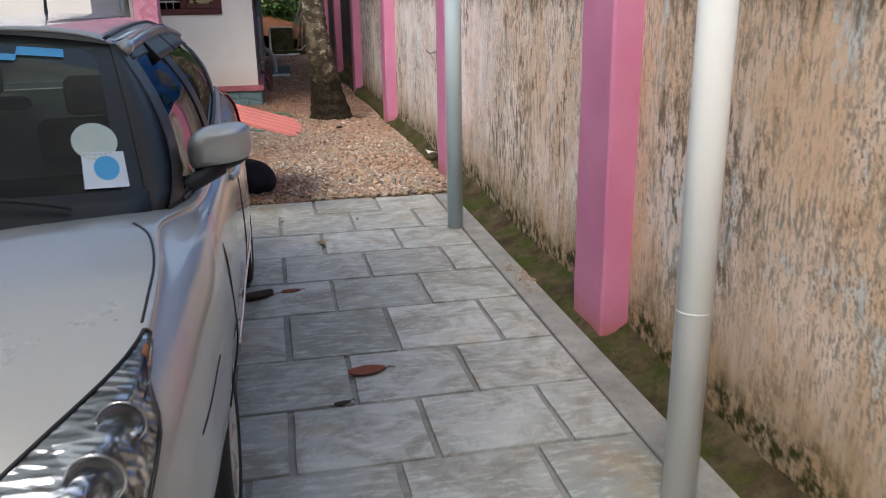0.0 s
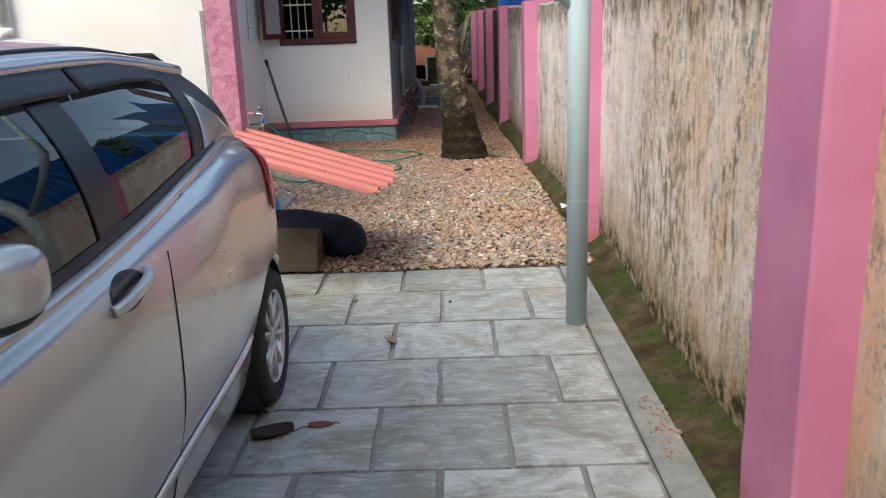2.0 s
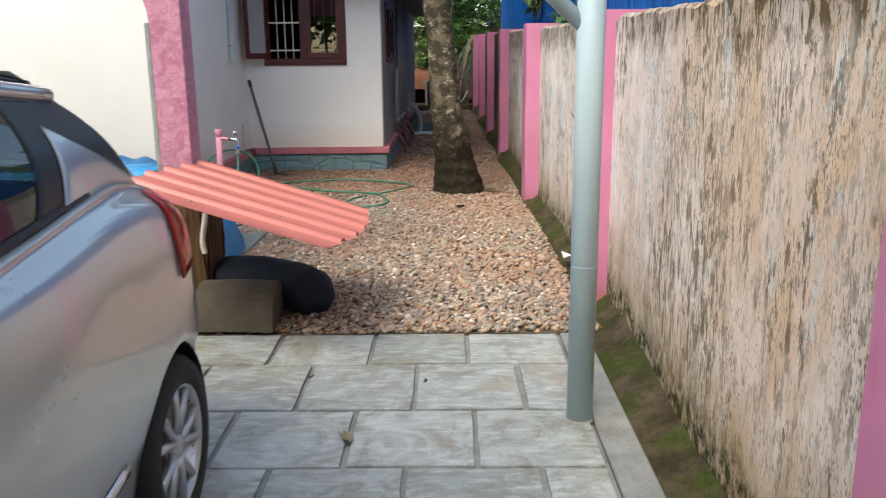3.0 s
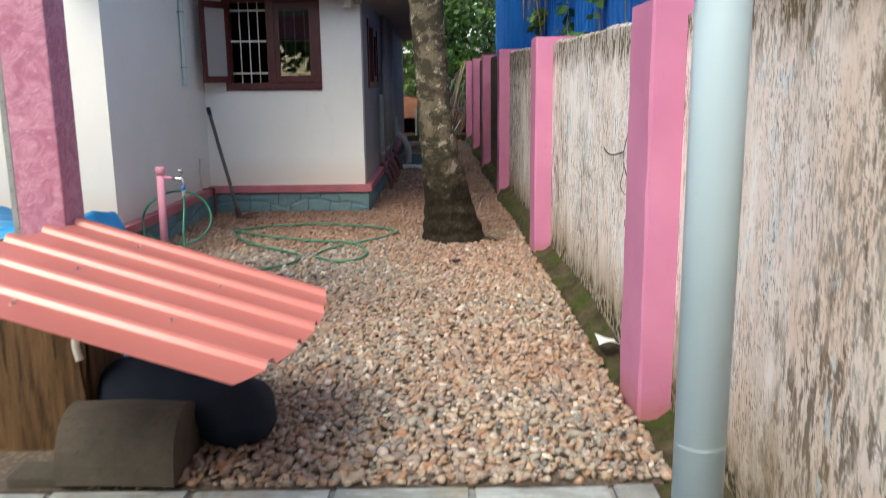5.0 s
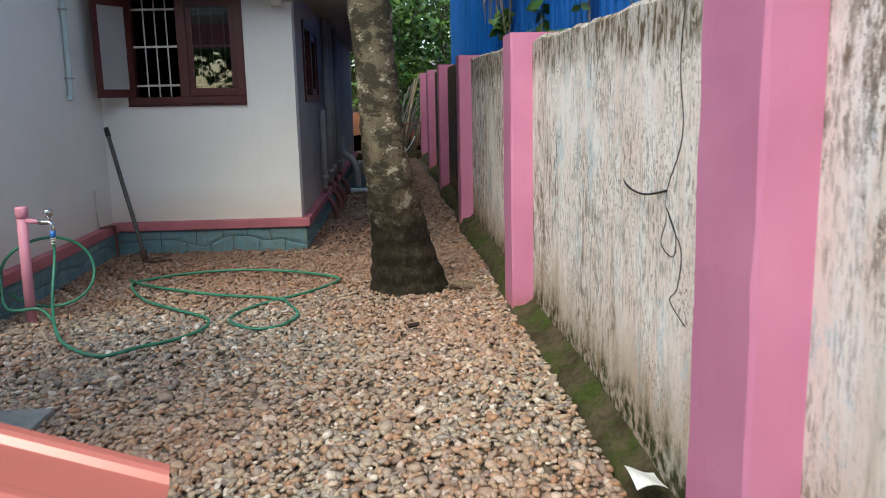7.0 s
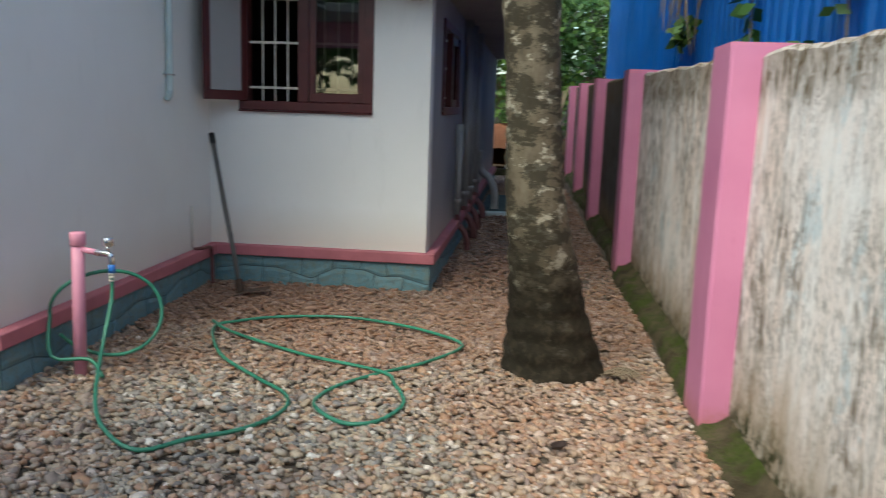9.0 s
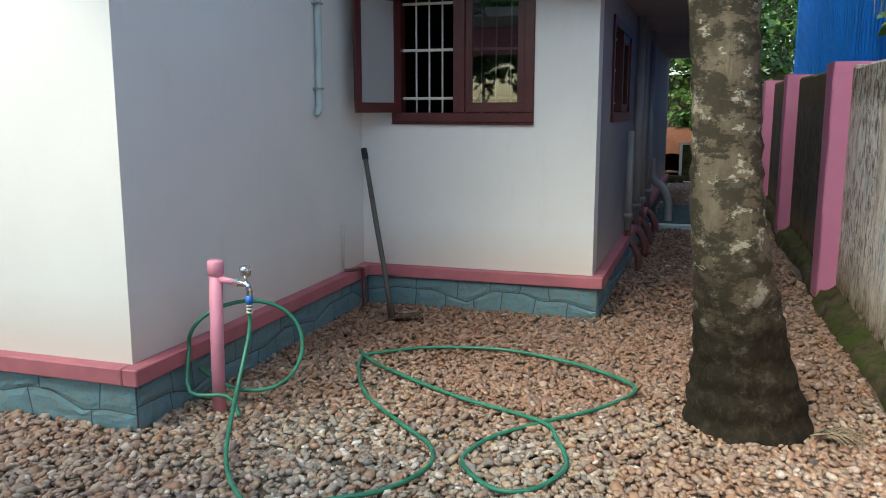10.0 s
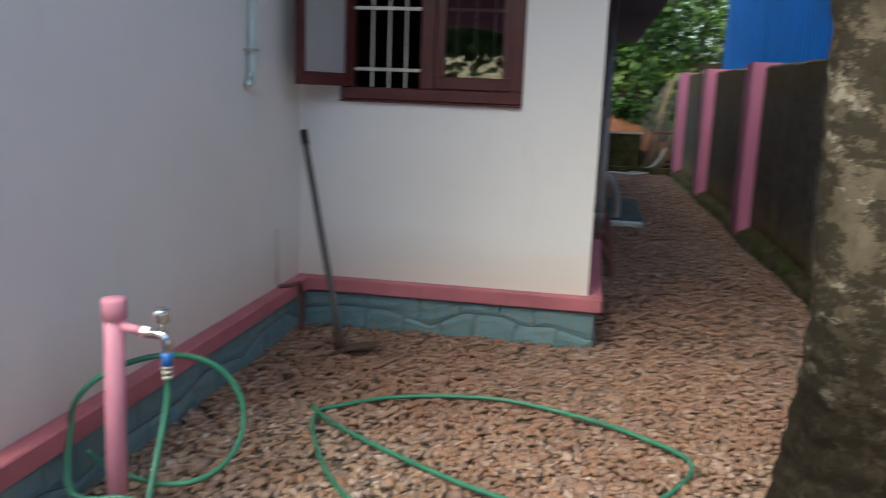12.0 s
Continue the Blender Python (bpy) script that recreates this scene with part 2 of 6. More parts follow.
def bark_mat():
    n = Nodes("palm_bark", 0.95, 0, 0.15).world_pos()
    k = n.mix(n.ramp(n.noise(6, 5, 0.7), [(0.35, 0), (0.65, 1)]), (0.085, 0.07, 0.046), (0.17, 0.14, 0.097))
    k = n.mix(n.ramp(n.noise(22, 5, 0.7, (2.2, 2.2, 0.25)), [(0.5, 0), (0.64, 0.8)]), k, (0.10, 0.075, 0.05))
    lichen = n.ramp(n.noise(8.5, 6, 0.68, (1, 1, 1.5), 0.1), [(0.56, 0), (0.60, 1)])
    k = n.mix(n.math("MULTIPLY", lichen, 0.75), k, (0.44, 0.40, 0.31))
    dark = n.ramp(n.noise(5.6, 7, 0.74, (1, 1, 1.5), 0.1), [(0.47, 0), (0.52, 1)])
    k = n.mix(n.math("MULTIPLY", dark, 0.85), k, (0.034, 0.029, 0.019))
    wet = n.ramp(n.math("ADD", n.span(n.axis(2), 1.15, 0.30), n.math("SUBTRACT", n.noise(5, 4), 0.5)), [(0.35, 0), (0.8, 0.9)])
    k = n.mix(wet, k, n.mix(n.ramp(n.noise(26, 5, 0.7, (1, 1, 0.6)), [(0.5, 0), (0.75, 0.7)]), (0.018, 0.014, 0.009), (0.085, 0.068, 0.042)))
    n.color(k)
    n.bump(n.mix(0.5, n.noise(30, 6, 0.75, (2, 2, 0.4)), n.noise(9, 5)), 0.9, 0.02)
    return n.mat


def car_paint():
    n = Nodes("silver_metallic_paint", 0.30, 0.5)
    fl = n.voronoi(900, 'F1', "Color")
    c = n.mix(0.06, (0.50, 0.505, 0.49), fl)
    dust = n.ramp(n.noise(3, 5, 0.65), [(0.42, 0), (0.75, 0.25)])
    c = n.mix(dust, c, (0.40, 0.375, 0.34))
    n.color(c)
    n.roughness(n.ramp(n.noise(2.2, 5, 0.7), [(0.3, 0.26), (0.75, 0.40)]))
    n.bsdf.inputs["Coat Weight"].default_value = 1.0
    n.bsdf.inputs["Coat Roughness"].default_value = 0.03
    return n.mat


def glass(name, tint=(0.9, 0.95, 0.95), alpha=0.25, rough=0.02):
    """A pane: clear glass gloss over a tinted see-through."""
    m = bpy.data.materials.new(name)
    m.use_nodes = True
    t = m.node_tree
    t.nodes.clear()
    out = t.nodes.new("ShaderNodeOutputMaterial")
    gl = t.nodes.new("ShaderNodeBsdfGlossy")
    gl.inputs["Roughness"].default_value = rough
    tr = t.nodes.new("ShaderNodeBsdfTransparent")
    tr.inputs["Color"].default_value = (*tint, 1)
    fr = t.nodes.new("ShaderNodeFresnel")
    fr.inputs["IOR"].default_value = 1.0 + alpha * 2.2
    mx = t.nodes.new("ShaderNodeMixShader")
    t.links.new(fr.outputs[0], mx.inputs[0])
    t.links.new(tr.outputs[0], mx.inputs[1])
    t.links.new(gl.outputs[0], mx.inputs[2])
    t.links.new(mx.outputs[0], out.inputs[0])
    return m


PLASTER, PINK = boundary_plaster(), pink_paint()
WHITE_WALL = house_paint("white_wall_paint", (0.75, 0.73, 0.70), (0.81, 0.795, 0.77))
# side paint: dirty grey, lowered further to hold the passage's shade
SIDE_WALL = house_paint("shade_darkened_wall_paint", (0.27, 0.26, 0.255), (0.37, 0.355, 0.345))
PLINTH, SLAB, CEMENT, MOSS = plinth_paint(), slab_stone(), cement("grey_cement"), moss_cement()
MORTAR = cement("pale_mortar", (0.25, 0.25, 0.235))
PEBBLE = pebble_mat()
PEBBLE_BED = soil_mat("small_stone_bed", (0.15, 0.11, 0.08), (0.22, 0.17, 0.125))
SOIL = soil_mat("brown_soil", (0.10, 0.055, 0.03), (0.15, 0.09, 0.05))
REDSOIL = soil_mat("red_laterite", (0.28, 0.10, 0.045), (0.36, 0.15, 0.07))
BARK, PAINT = bark_mat(), car_paint()
BAND = plain("pink_band_paint", (0.45, 0.145, 0.17), 0.7, 0, 30, 0.18, 0.2)
FASCIA = pink_paint("weathered_pink_fascia")
WINWOOD = plain("maroon_gloss_paint", (0.085, 0.018, 0.018), 0.35, 0, 60, 0.2, 0.05)
CREAM_IRON = plain("cream_painted_iron", (0.62, 0.58, 0.50), 0.5, 0, 80, 0.15, 0.05)
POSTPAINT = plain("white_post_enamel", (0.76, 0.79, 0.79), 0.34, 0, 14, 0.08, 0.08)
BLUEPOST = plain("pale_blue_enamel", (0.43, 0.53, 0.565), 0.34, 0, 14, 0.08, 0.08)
# near-black plaster: the unlit room's darkness is put into its colour
DARK_ROOM = plain("room_gloom_plaster", (0.035, 0.03, 0.028), 0.9)
BLUE_SHEET = plain("blue_coated_steel", (0.013, 0.155, 0.50), 0.42, 0.0, 9, 0.22, 0.05)
BLUE_TARP = plain("blue_tarpaulin", (0.02, 0.24, 0.52), 0.5, 0, 18, 0.2, 0.2)
NAVY = plain("navy_cloth", (0.008, 0.014, 0.03), 0.9, 0, 30, 0.3, 0.4)
PINK_SHEET = plain("salmon_coated_steel", (0.50, 0.155, 0.125), 0.22, 0, 7, 0.10, 0.03)
BLACK = plain("black_plastic", (0.012, 0.012, 0.013), 0.45, 0, 60, 0.2, 0.05)
RUBBER = plain("tyre_rubber", (0.018, 0.017, 0.016), 0.85, 0, 50, 0.3, 0.2)
ALLOY = plain("alloy_wheel", (0.55, 0.56, 0.57), 0.32, 0.7, 60, 0.08, 0.0)
CHROME = plain("chrome", (0.75, 0.75, 0.76), 0.12, 1.0, 60, 0.04, 0.0)
PVC = plain("pale_blue_pvc", (0.50, 0.58, 0.57), 0.5, 0, 30, 0.1, 0.05)
WHITEPVC = plain("white_pvc", (0.70, 0.69, 0.68), 0.45, 0, 30, 0.08, 0.03)
GREYPVC = plain("grey_pvc", (0.36, 0.34, 0.32), 0.6, 0, 30, 0.2, 0.05)
REDPVC = plain("faded_red_pvc", (0.16, 0.055, 0.05), 0.6, 0, 30, 0.2, 0.1)
PINKPIPE = plain("pink_painted_pipe", (0.72, 0.30, 0.40), 0.5, 0, 40, 0.1, 0.05)
HOSE = plain("green_garden_hose", (0.04, 0.20, 0.12), 0.4, 0, 60, 0.2, 0.05)
CAR_GLASS = glass("tinted_car_glass", (0.10, 0.12, 0.12), 0.28)
WINDSCREEN = glass("windscreen_glass", (0.20, 0.27, 0.25), 0.20)
PANE = glass("window_glass", (0.5, 0.55, 0.55), 0.55)
LENS = glass("headlight_lens", (0.85, 0.88, 0.9), 0.28)
def rough_wood():
    n = Nodes("rough_brown_pillar", 0.9, 0, 0.2).world_pos()
    c = n.mix(n.ramp(n.noise(16, 6, 0.7, (1, 1, 0.10)), [(0.35, 0), (0.65, 1)]), (0.045, 0.024, 0.012), (0.15, 0.085, 0.04))
    n.color(n.mix(n.ramp(n.noise(34, 5, 0.7, (1, 1, 0.08)), [(0.55, 0), (0.66, 0.8)]), c, (0.02, 0.012, 0.007)))
    n.bump(n.noise(30, 6, 0.7, (1, 1, 0.12)), 0.8, 0.01)
    return n.mat


BROWNWOOD = rough_wood()
LEAF = plain("broad_leaf", (0.045, 0.115, 0.018), 0.5, 0, 9, 0.35, 0.1)
LEAF2 = plain("pale_leaf", (0.12, 0.21, 0.035), 0.5, 0, 9, 0.35, 0.1)
DRYLEAF = plain("dry_leaf", (0.22, 0.055, 0.02), 0.6, 0, 40, 0.3, 0.3)
DARKLEAF = plain("withered_leaf", (0.035, 0.016, 0.01), 0.7, 0, 40, 0.3, 0.3)
STRAW = plain("dried_frond", (0.26, 0.20, 0.13), 0.85, 0, 40, 0.3, 0.2)
WOOD = plain("weathered_handle_wood", (0.115, 0.105, 0.095), 0.8, 0, 30, 0.3, 0.3)
RUST = plain("rusted_iron", (0.07, 0.04, 0.025), 0.8, 0, 40, 0.4, 0.4)
PAPER = plain("white_paper", (0.72, 0.72, 0.70), 0.7, 0, 30, 0.08, 0.1)

# ---- mesh makers ----


def obj(name, bm, mat, parent=None, label="", smooth=False):
    me = bpy.data.meshes.new(name)
    bm.to_mesh(me)
    bm.free()
    if smooth:
        me.shade_smooth()
    for m in (mat if isinstance(mat, (list, tuple)) else [mat]):
        me.materials.append(m)
    o = new(name, me)
    if parent is not None:
        o.parent = parent
    if label:
        o["label"] = label
    return o


def part(name, bm, mat, parent, label="", smooth=False):
    return obj(name, bm, mat, parent, label, smooth)


def thing(name, label, category, group="", kind="", at=(0, 0, 0), turn=0):
    e = new(name)
    e.empty_display_size = 0.1
    e.matrix_basis = pose(*at, 0, 0, turn)
    return tagged(e, label, category, group, kind)


def box(x0, x1, y0, y1, z0, z1, bevel=0.0, seg=1, bm=None):
    bm = bm or bmesh.new()
    g = bmesh.ops.create_cube(bm, size=1.0)["verts"]
    for v in g:
        v.co = Vector((x0 + (v.co.x + .5) * (x1 - x0), y0 + (v.co.y + .5) * (y1 - y0), z0 + (v.co.z + .5) * (z1 - z0)))
    if bevel:
        es = list({e for v in g for e in v.link_edges})
        bmesh.ops.bevel(bm, geom=es, offset=bevel, segments=seg, affect='EDGES', profile=0.6)
    return bm


def tube(pts, r, seg=10, bm=None, caps=True):
    """A round tube along a run of points; r is one radius or one for each point."""
    bm = bm or bmesh.new()
    pts = [Vector(p) for p in pts]
    rs = r if isinstance(r, (list, tuple)) else [r] * len(pts)
    rings, up = [], None
    for i, p in enumerate(pts):
        d = (pts[min(i + 1, len(pts) - 1)] - pts[max(i - 1, 0)]).normalized()
        if up is None:
            up = d.orthogonal().normalized()
        up = (up - d * up.dot(d)).normalized()
        side = d.cross(up)
        rings.append([bm.verts.new(p + (up * math.cos(a) + side * math.sin(a)) * rs[i]) for a in (2 * math.pi * k / seg for k in range(seg))])
    for a, b in zip(rings, rings[1:]):
        for k in range(seg):
            bm.faces.new((a[k], a[(k + 1) % seg], b[(k + 1) % seg], b[k]))
    if caps:
        bm.faces.new(list(reversed(rings[0])))
        bm.faces.new(rings[-1])
    return bm


def spline(pts, n=8, closed=False):
    """Catmull-Rom points through pts."""
    P = [Vector(p) for p in pts]
    out = []
    m = len(P)
    for i in range(m if closed else m - 1):
        a, b, c, d = (P[(i + k) % m] if closed else P[min(max(i + k, 0), m - 1)] for k in (-1, 0, 1, 2))
        for k in range(n):
            t = k / n
            out.append(0.5 * ((2 * b) + (c - a) * t + (2 * a - 5 * b + 4 * c - d) * t * t + (3 * b - a - 3 * c + d) * t ** 3))
    if not closed:
        out.append(P[-1])
    return out


def sheet_grid(nx, ny, fn, bm=None, thick=0.0):
    """A grid of points fn(u, v); thick gives it a back."""
    bm = bm or bmesh.new()
    V = [[bm.verts.new(fn(i / nx, j / ny)) for j in range(ny + 1)] for i in range(nx + 1)]
    F = [bm.faces.new((V[i][j], V[i + 1][j], V[i + 1][j + 1], V[i][j + 1])) for i in range(nx) for j in range(ny)]
    if thick:
        bm.normal_update()
        bmesh.ops.solidify(bm, geom=F, thickness=thick)
    return bm


def from_arrays(name, verts, faces, mat, smooth=True):
    """One mesh from number arrays (faces all with the same count)."""
    me = bpy.data.meshes.new(name)
    k = faces.shape[1]
    me.vertices.add(len(verts))
    me.vertices.foreach_set("co", verts.astype(np.float32).ravel())
    me.loops.add(faces.size)
    me.loops.foreach_set("vertex_index", faces.astype(np.int32).ravel())
    me.polygons.add(len(faces))
    me.polygons.foreach_set("loop_start", np.arange(0, faces.size, k, dtype=np.int32))
    me.polygons.foreach_set("loop_total", np.full(len(faces), k, dtype=np.int32))
    me.update(calc_edges=True)
    me.validate()
    if smooth:
        me.shade_smooth()
    me.materials.append(mat)
    return new(name, me)


def structure(o, label, category):
    return tagged(o, label, category, "", "structure")


# ---- ground ----
structure(obj("ground", sheet_grid(60, 60, lambda u, v: Vector((-300 + 600 * u, -300 + 600 * v, -0.03))), SOIL), "bare brown soil ground reaching far around the house", "ground")

# ---- boundary wall with pink pillars ----
PILLARS = [(-0.6, 1.85), (3.13, 1.858), (7.02, 1.895), (10.575, 1.83), (14.28, 1.78), (18.0, 1.755), (21.7, 1.73), (25.3, 1.70)]
PW, PROUD = 0.39, 0.14
wall_east = structure(thing("wall_east", "", "", kind="structure"), "stained old plaster boundary wall with pink pillars", "wall")


def wall_x(y):
    """The wall's face, which bends a little from pillar to pillar."""
    for (ya, xa), (yb, xb) in zip(PILLARS, PILLARS[1:]):
        if y <= yb:
            break
    k = min(1, max(-1, (y - ya - PW / 2) / (yb - ya)))
    return xa + (xb - xa) * k + PROUD


def wall_bay(y0, y1, top0, top1):
    n = max(2, int((y1 - y0) / 0.12))
    rng = random.Random(int(y0 * 100) + 7)
    h = [top0 + (top1 - top0) * i / n + rng.uniform(-0.012, 0.012) for i in range(n + 1)]
    bm = bmesh.new()
    rows = []
    for i in range(n + 1):
        y = y0 + (y1 - y0) * i / n
        dx = 0.006 * math.sin(y * 2.1) + rng.uniform(-0.002, 0.002)
        WX = wall_x(y)
        rows.append([bm.verts.new(c) for c in ((WX + dx, y, -0.05), (WX + dx, y, h[i] - 0.02), (WX + 0.02 + dx, y, h[i]), (WX + 0.16, y, h[i] + 0.005), (WX + 0.18, y, h[i] - 0.02), (WX + 0.18, y, -0.05))])
    for a, b in zip(rows, rows[1:]):
        for k in range(5):
            bm.faces.new((a[k], b[k], b[k + 1], a[k + 1]))
    bm.faces.new(rows[0])
    bm.faces.new(list(reversed(rows[-1])))
    bmesh.ops.recalc_face_normals(bm, faces=bm.faces)
    return bm


def top_at(y):
    return 1.775 + 0.014 * (y - 7.0)


_edges = [-4.0] + [p for y, _x in PILLARS for p in (y, y + PW)] + [27.5]
for k in range(0, len(_edges), 2):
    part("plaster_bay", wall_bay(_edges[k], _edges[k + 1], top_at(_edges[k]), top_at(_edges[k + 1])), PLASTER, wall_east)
for y, PILLAR_X in PILLARS:
    h = top_at(y) + 0.035
    rng = random.Random(int(y * 31) + 3)
    bm = bmesh.new()
    rings = []
    for i in range(15):
        z = -0.05 + (h + 0.05) * i / 14
        j = lambda: rng.uniform(-0.003, 0.003)
        rings.append([bm.verts.new(c) for c in ((PILLAR_X + j(), y + j() + 0.012, z), (PILLAR_X + 0.012 + j(), y + j(), z), (PILLAR_X + PROUD + 0.19, y, z), (PILLAR_X + PROUD + 0.19, y + PW, z), (PILLAR_X + 0.012 + j(), y + PW, z), (PILLAR_X + j(), y + PW - 0.012 + j(), z))])
    for a, b in zip(rings, rings[1:]):
        for k in range(6):
            bm.faces.new((a[k], a[(k + 1) % 6], b[(k + 1) % 6], b[k]))
    bm.faces.new(rings[-1])
    bmesh.ops.recalc_face_normals(bm, faces=bm.faces)
    part("pillar", bm, PINK, wall_east, "bright pink painted pillar")

# mossy footing along the wall, higher beside the pebbles


def footing(u, v):
    y = -4.0 + 31.0 * u
    WX = wall_x(y)
    edge = WX - 0.20 + 0.014 * math.sin(y * 3.1) + 0.01 * math.sin(y * 7.7)
    if y > 6.4:
        edge = WX - 0.16 + 0.03 * math.sin(y * 1.7) + 0.012 * math.sin(y * 5.3)
    lift = 0.035 + 0.09 * min(1, max(0, (y - 7.2) / 6)) + 0.02 * math.sin(y * 2.3)
    x = edge + (WX + 0.01 - edge) * v
    z = -0.02 + lift * min(1, v * 3.0) + (0.06 * max(0, v - 0.6) / 0.4)
    return Vector((x, y, z + 0.006 * math.sin(y * 19 + v * 5)))


structure(obj("wall_footing", sheet_grid(260, 6, footing), MOSS, smooth=True), "mossy green and brown cement footing below the wall", "footing")
structure(obj("drain_edge", box(1.668, 1.82, -4.0, 6.45, -0.04, 0.004, 0.006), CEMENT), "smooth grey cement strip beside the paving", "kerb")
structure(obj("paving_bed", box(-5.5, 1.664, -4.0, 6.44, -0.12, -0.006, 0.004), MORTAR), "pale mortar bed of the stone paving", "paving")

# ---- house ----
HX, HY, NX, NY = 0.126, 13.253, -1.702, 10.43     # outer corners of the two wings
TOP = 3.05
W0, W1, WZ0, WZ1 = -1.445, -0.335, 1.452, 2.50   # window opening
bm = box(NX, W0, HY, HY + 0.22, 0.33, TOP)
box(W1, HX, HY, HY + 0.22, 0.33, TOP, bm=bm)
box(W0, W1, HY, HY + 0.22, 0.33, WZ0, bm=bm)
box(W0, W1, HY, HY + 0.22, WZ1, TOP, bm=bm)
structure(obj("wall_north", bm, WHITE_WALL), "white painted house wall with a barred window", "wall")
structure(obj("wall_west", box(NX - 0.22, NX, NY, HY + 0.22, 0.33, TOP + 1.2), WHITE_WALL), "pale house side wall in the shade", "wall")
F0, F1, FZ0, FZ1 = -5.2, -4.02, 1.62, 2.55
bm = box(-7.0, F0, NY, NY + 0.22, 0.33, TOP + 1.2)
box(F1, NX - 0.22, NY, NY + 0.22, 0.33, TOP + 1.2, bm=bm)
box(F0, F1, NY, NY + 0.22, 0.33, FZ0, bm=bm)
box(F0, F1, NY, NY + 0.22, FZ1, TOP + 1.2, bm=bm)
structure(obj("wall_front", bm, WHITE_WALL), "white painted front wall of the house", "wall")
S0, S1, SZ0, SZ1 = 14.08, 15.6, 1.45, 2.3
bm = box(HX - 0.22, HX, HY + 0.22, S0, 0.33, TOP)
box(HX - 0.22, HX, S1, 23.6, 0.33, TOP, bm=bm)
box(HX - 0.22, HX, S0, S1, 0.33, SZ0, bm=bm)
box(HX - 0.22, HX, S0, S1, SZ1, TOP, bm=bm)
structure(obj("wall_side", bm, SIDE_WALL), "side wall of the house, dirty grey paint darkened for passage shade", "wall")
structure(obj("wall_back", box(-7.0, HX, 23.6, 23.82, 0, TOP), SIDE_WALL), "rear wall of the house", "wall")
structure(obj("wall_far_west", box(-7.22, -7.0, NY, 23.8, 0, TOP + 1.2), SIDE_WALL), "outer wall on the far side of the house", "wall")
structure(obj("room_partition", box(-7.0, HX - 0.22, 16.6, 16.7, 0.3, TOP), DARK_ROOM), "inner wall behind the window, room darkness painted in", "wall")
structure(obj("room_floor", box(-7.0, HX - 0.22, HY + 0.22, 16.6, 0.25, 0.35), DARK_ROOM), "floor behind the window, room darkness painted in", "floor")
# roof slab with the pink fascia over the window wing
structure(obj("roof_slab", box(-7.0, HX + 0.62, NY + 0.22, 24.2, TOP + 1.2, TOP + 1.35), CEMENT), "flat cement roof slab of the house", "roof")
bm = box(NX + 0.02, HX + 0.62, HY - 0.55, HY, 2.56, 2.68, 0.006)
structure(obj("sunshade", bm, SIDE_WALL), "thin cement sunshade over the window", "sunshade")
bm = box(NX + 0.02, HX + 0.66, HY - 0.59, HY - 0.552, 2.535, 2.645, 0.006)
box(NX + 0.02, HX + 0.66, HY - 0.60, HY - 0.552, 2.651, 2.765, 0.006, bm=bm)
structure(obj("fascia", bm, FASCIA), "weathered pink fascia on the sunshade edge", "trim")
structure(obj("sunshade_side", box(HX, HX + 0.62, HY, 23.6, 2.50, 2.64, 0.006), SIDE_WALL), "cement overhang along the passage, its paint darkened for shade", "sunshade")
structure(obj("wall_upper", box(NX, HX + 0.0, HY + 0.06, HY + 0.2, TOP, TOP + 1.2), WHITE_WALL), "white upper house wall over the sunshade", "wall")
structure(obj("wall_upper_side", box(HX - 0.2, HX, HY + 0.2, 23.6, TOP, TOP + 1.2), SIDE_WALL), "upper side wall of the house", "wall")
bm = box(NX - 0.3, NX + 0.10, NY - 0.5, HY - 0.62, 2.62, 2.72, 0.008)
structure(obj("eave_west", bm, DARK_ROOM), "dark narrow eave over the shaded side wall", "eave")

# pink band and painted stone plinth
BAND_Z0, BAND_Z1 = 0.252, 0.337
bm = box(NX - 0.05, HX + 0.085, HY - 0.085, HY, BAND_Z0, BAND_Z1, 0.006)
box(NX, NX + 0.085, NY - 0.085, HY - 0.088, BAND_Z0, BAND_Z1, 0.006, bm=bm)
box(-7.0, NX - 0.003, NY - 0.085, NY, BAND_Z0, BAND_Z1, 0.006, bm=bm)
box(HX, HX + 0.085, HY + 0.003, 23.6, BAND_Z0, BAND_Z1, 0.006, bm=bm)
structure(obj("trim_band", bm, BAND), "faded pink cement band on top of the plinth", "trim")
bm = box(NX - 0.05, HX + 0.045, HY - 0.045, HY + 0.2, -0.05, BAND_Z0)
box(NX - 0.2, NX + 0.045, NY - 0.045, HY - 0.048, -0.05, BAND_Z0, bm=bm)
box(-7.0, NX - 0.203, NY - 0.045, NY + 0.2, -0.05, BAND_Z0, bm=bm)
box(HX - 0.2, HX + 0.045, HY + 0.203, 23.6, -0.05, BAND_Z0, bm=bm)
plinth = structure(obj("plinth", bm, cement("plinth_mortar", (0.075, 0.115, 0.125))), "teal painted stone plinth of the house", "plinth")


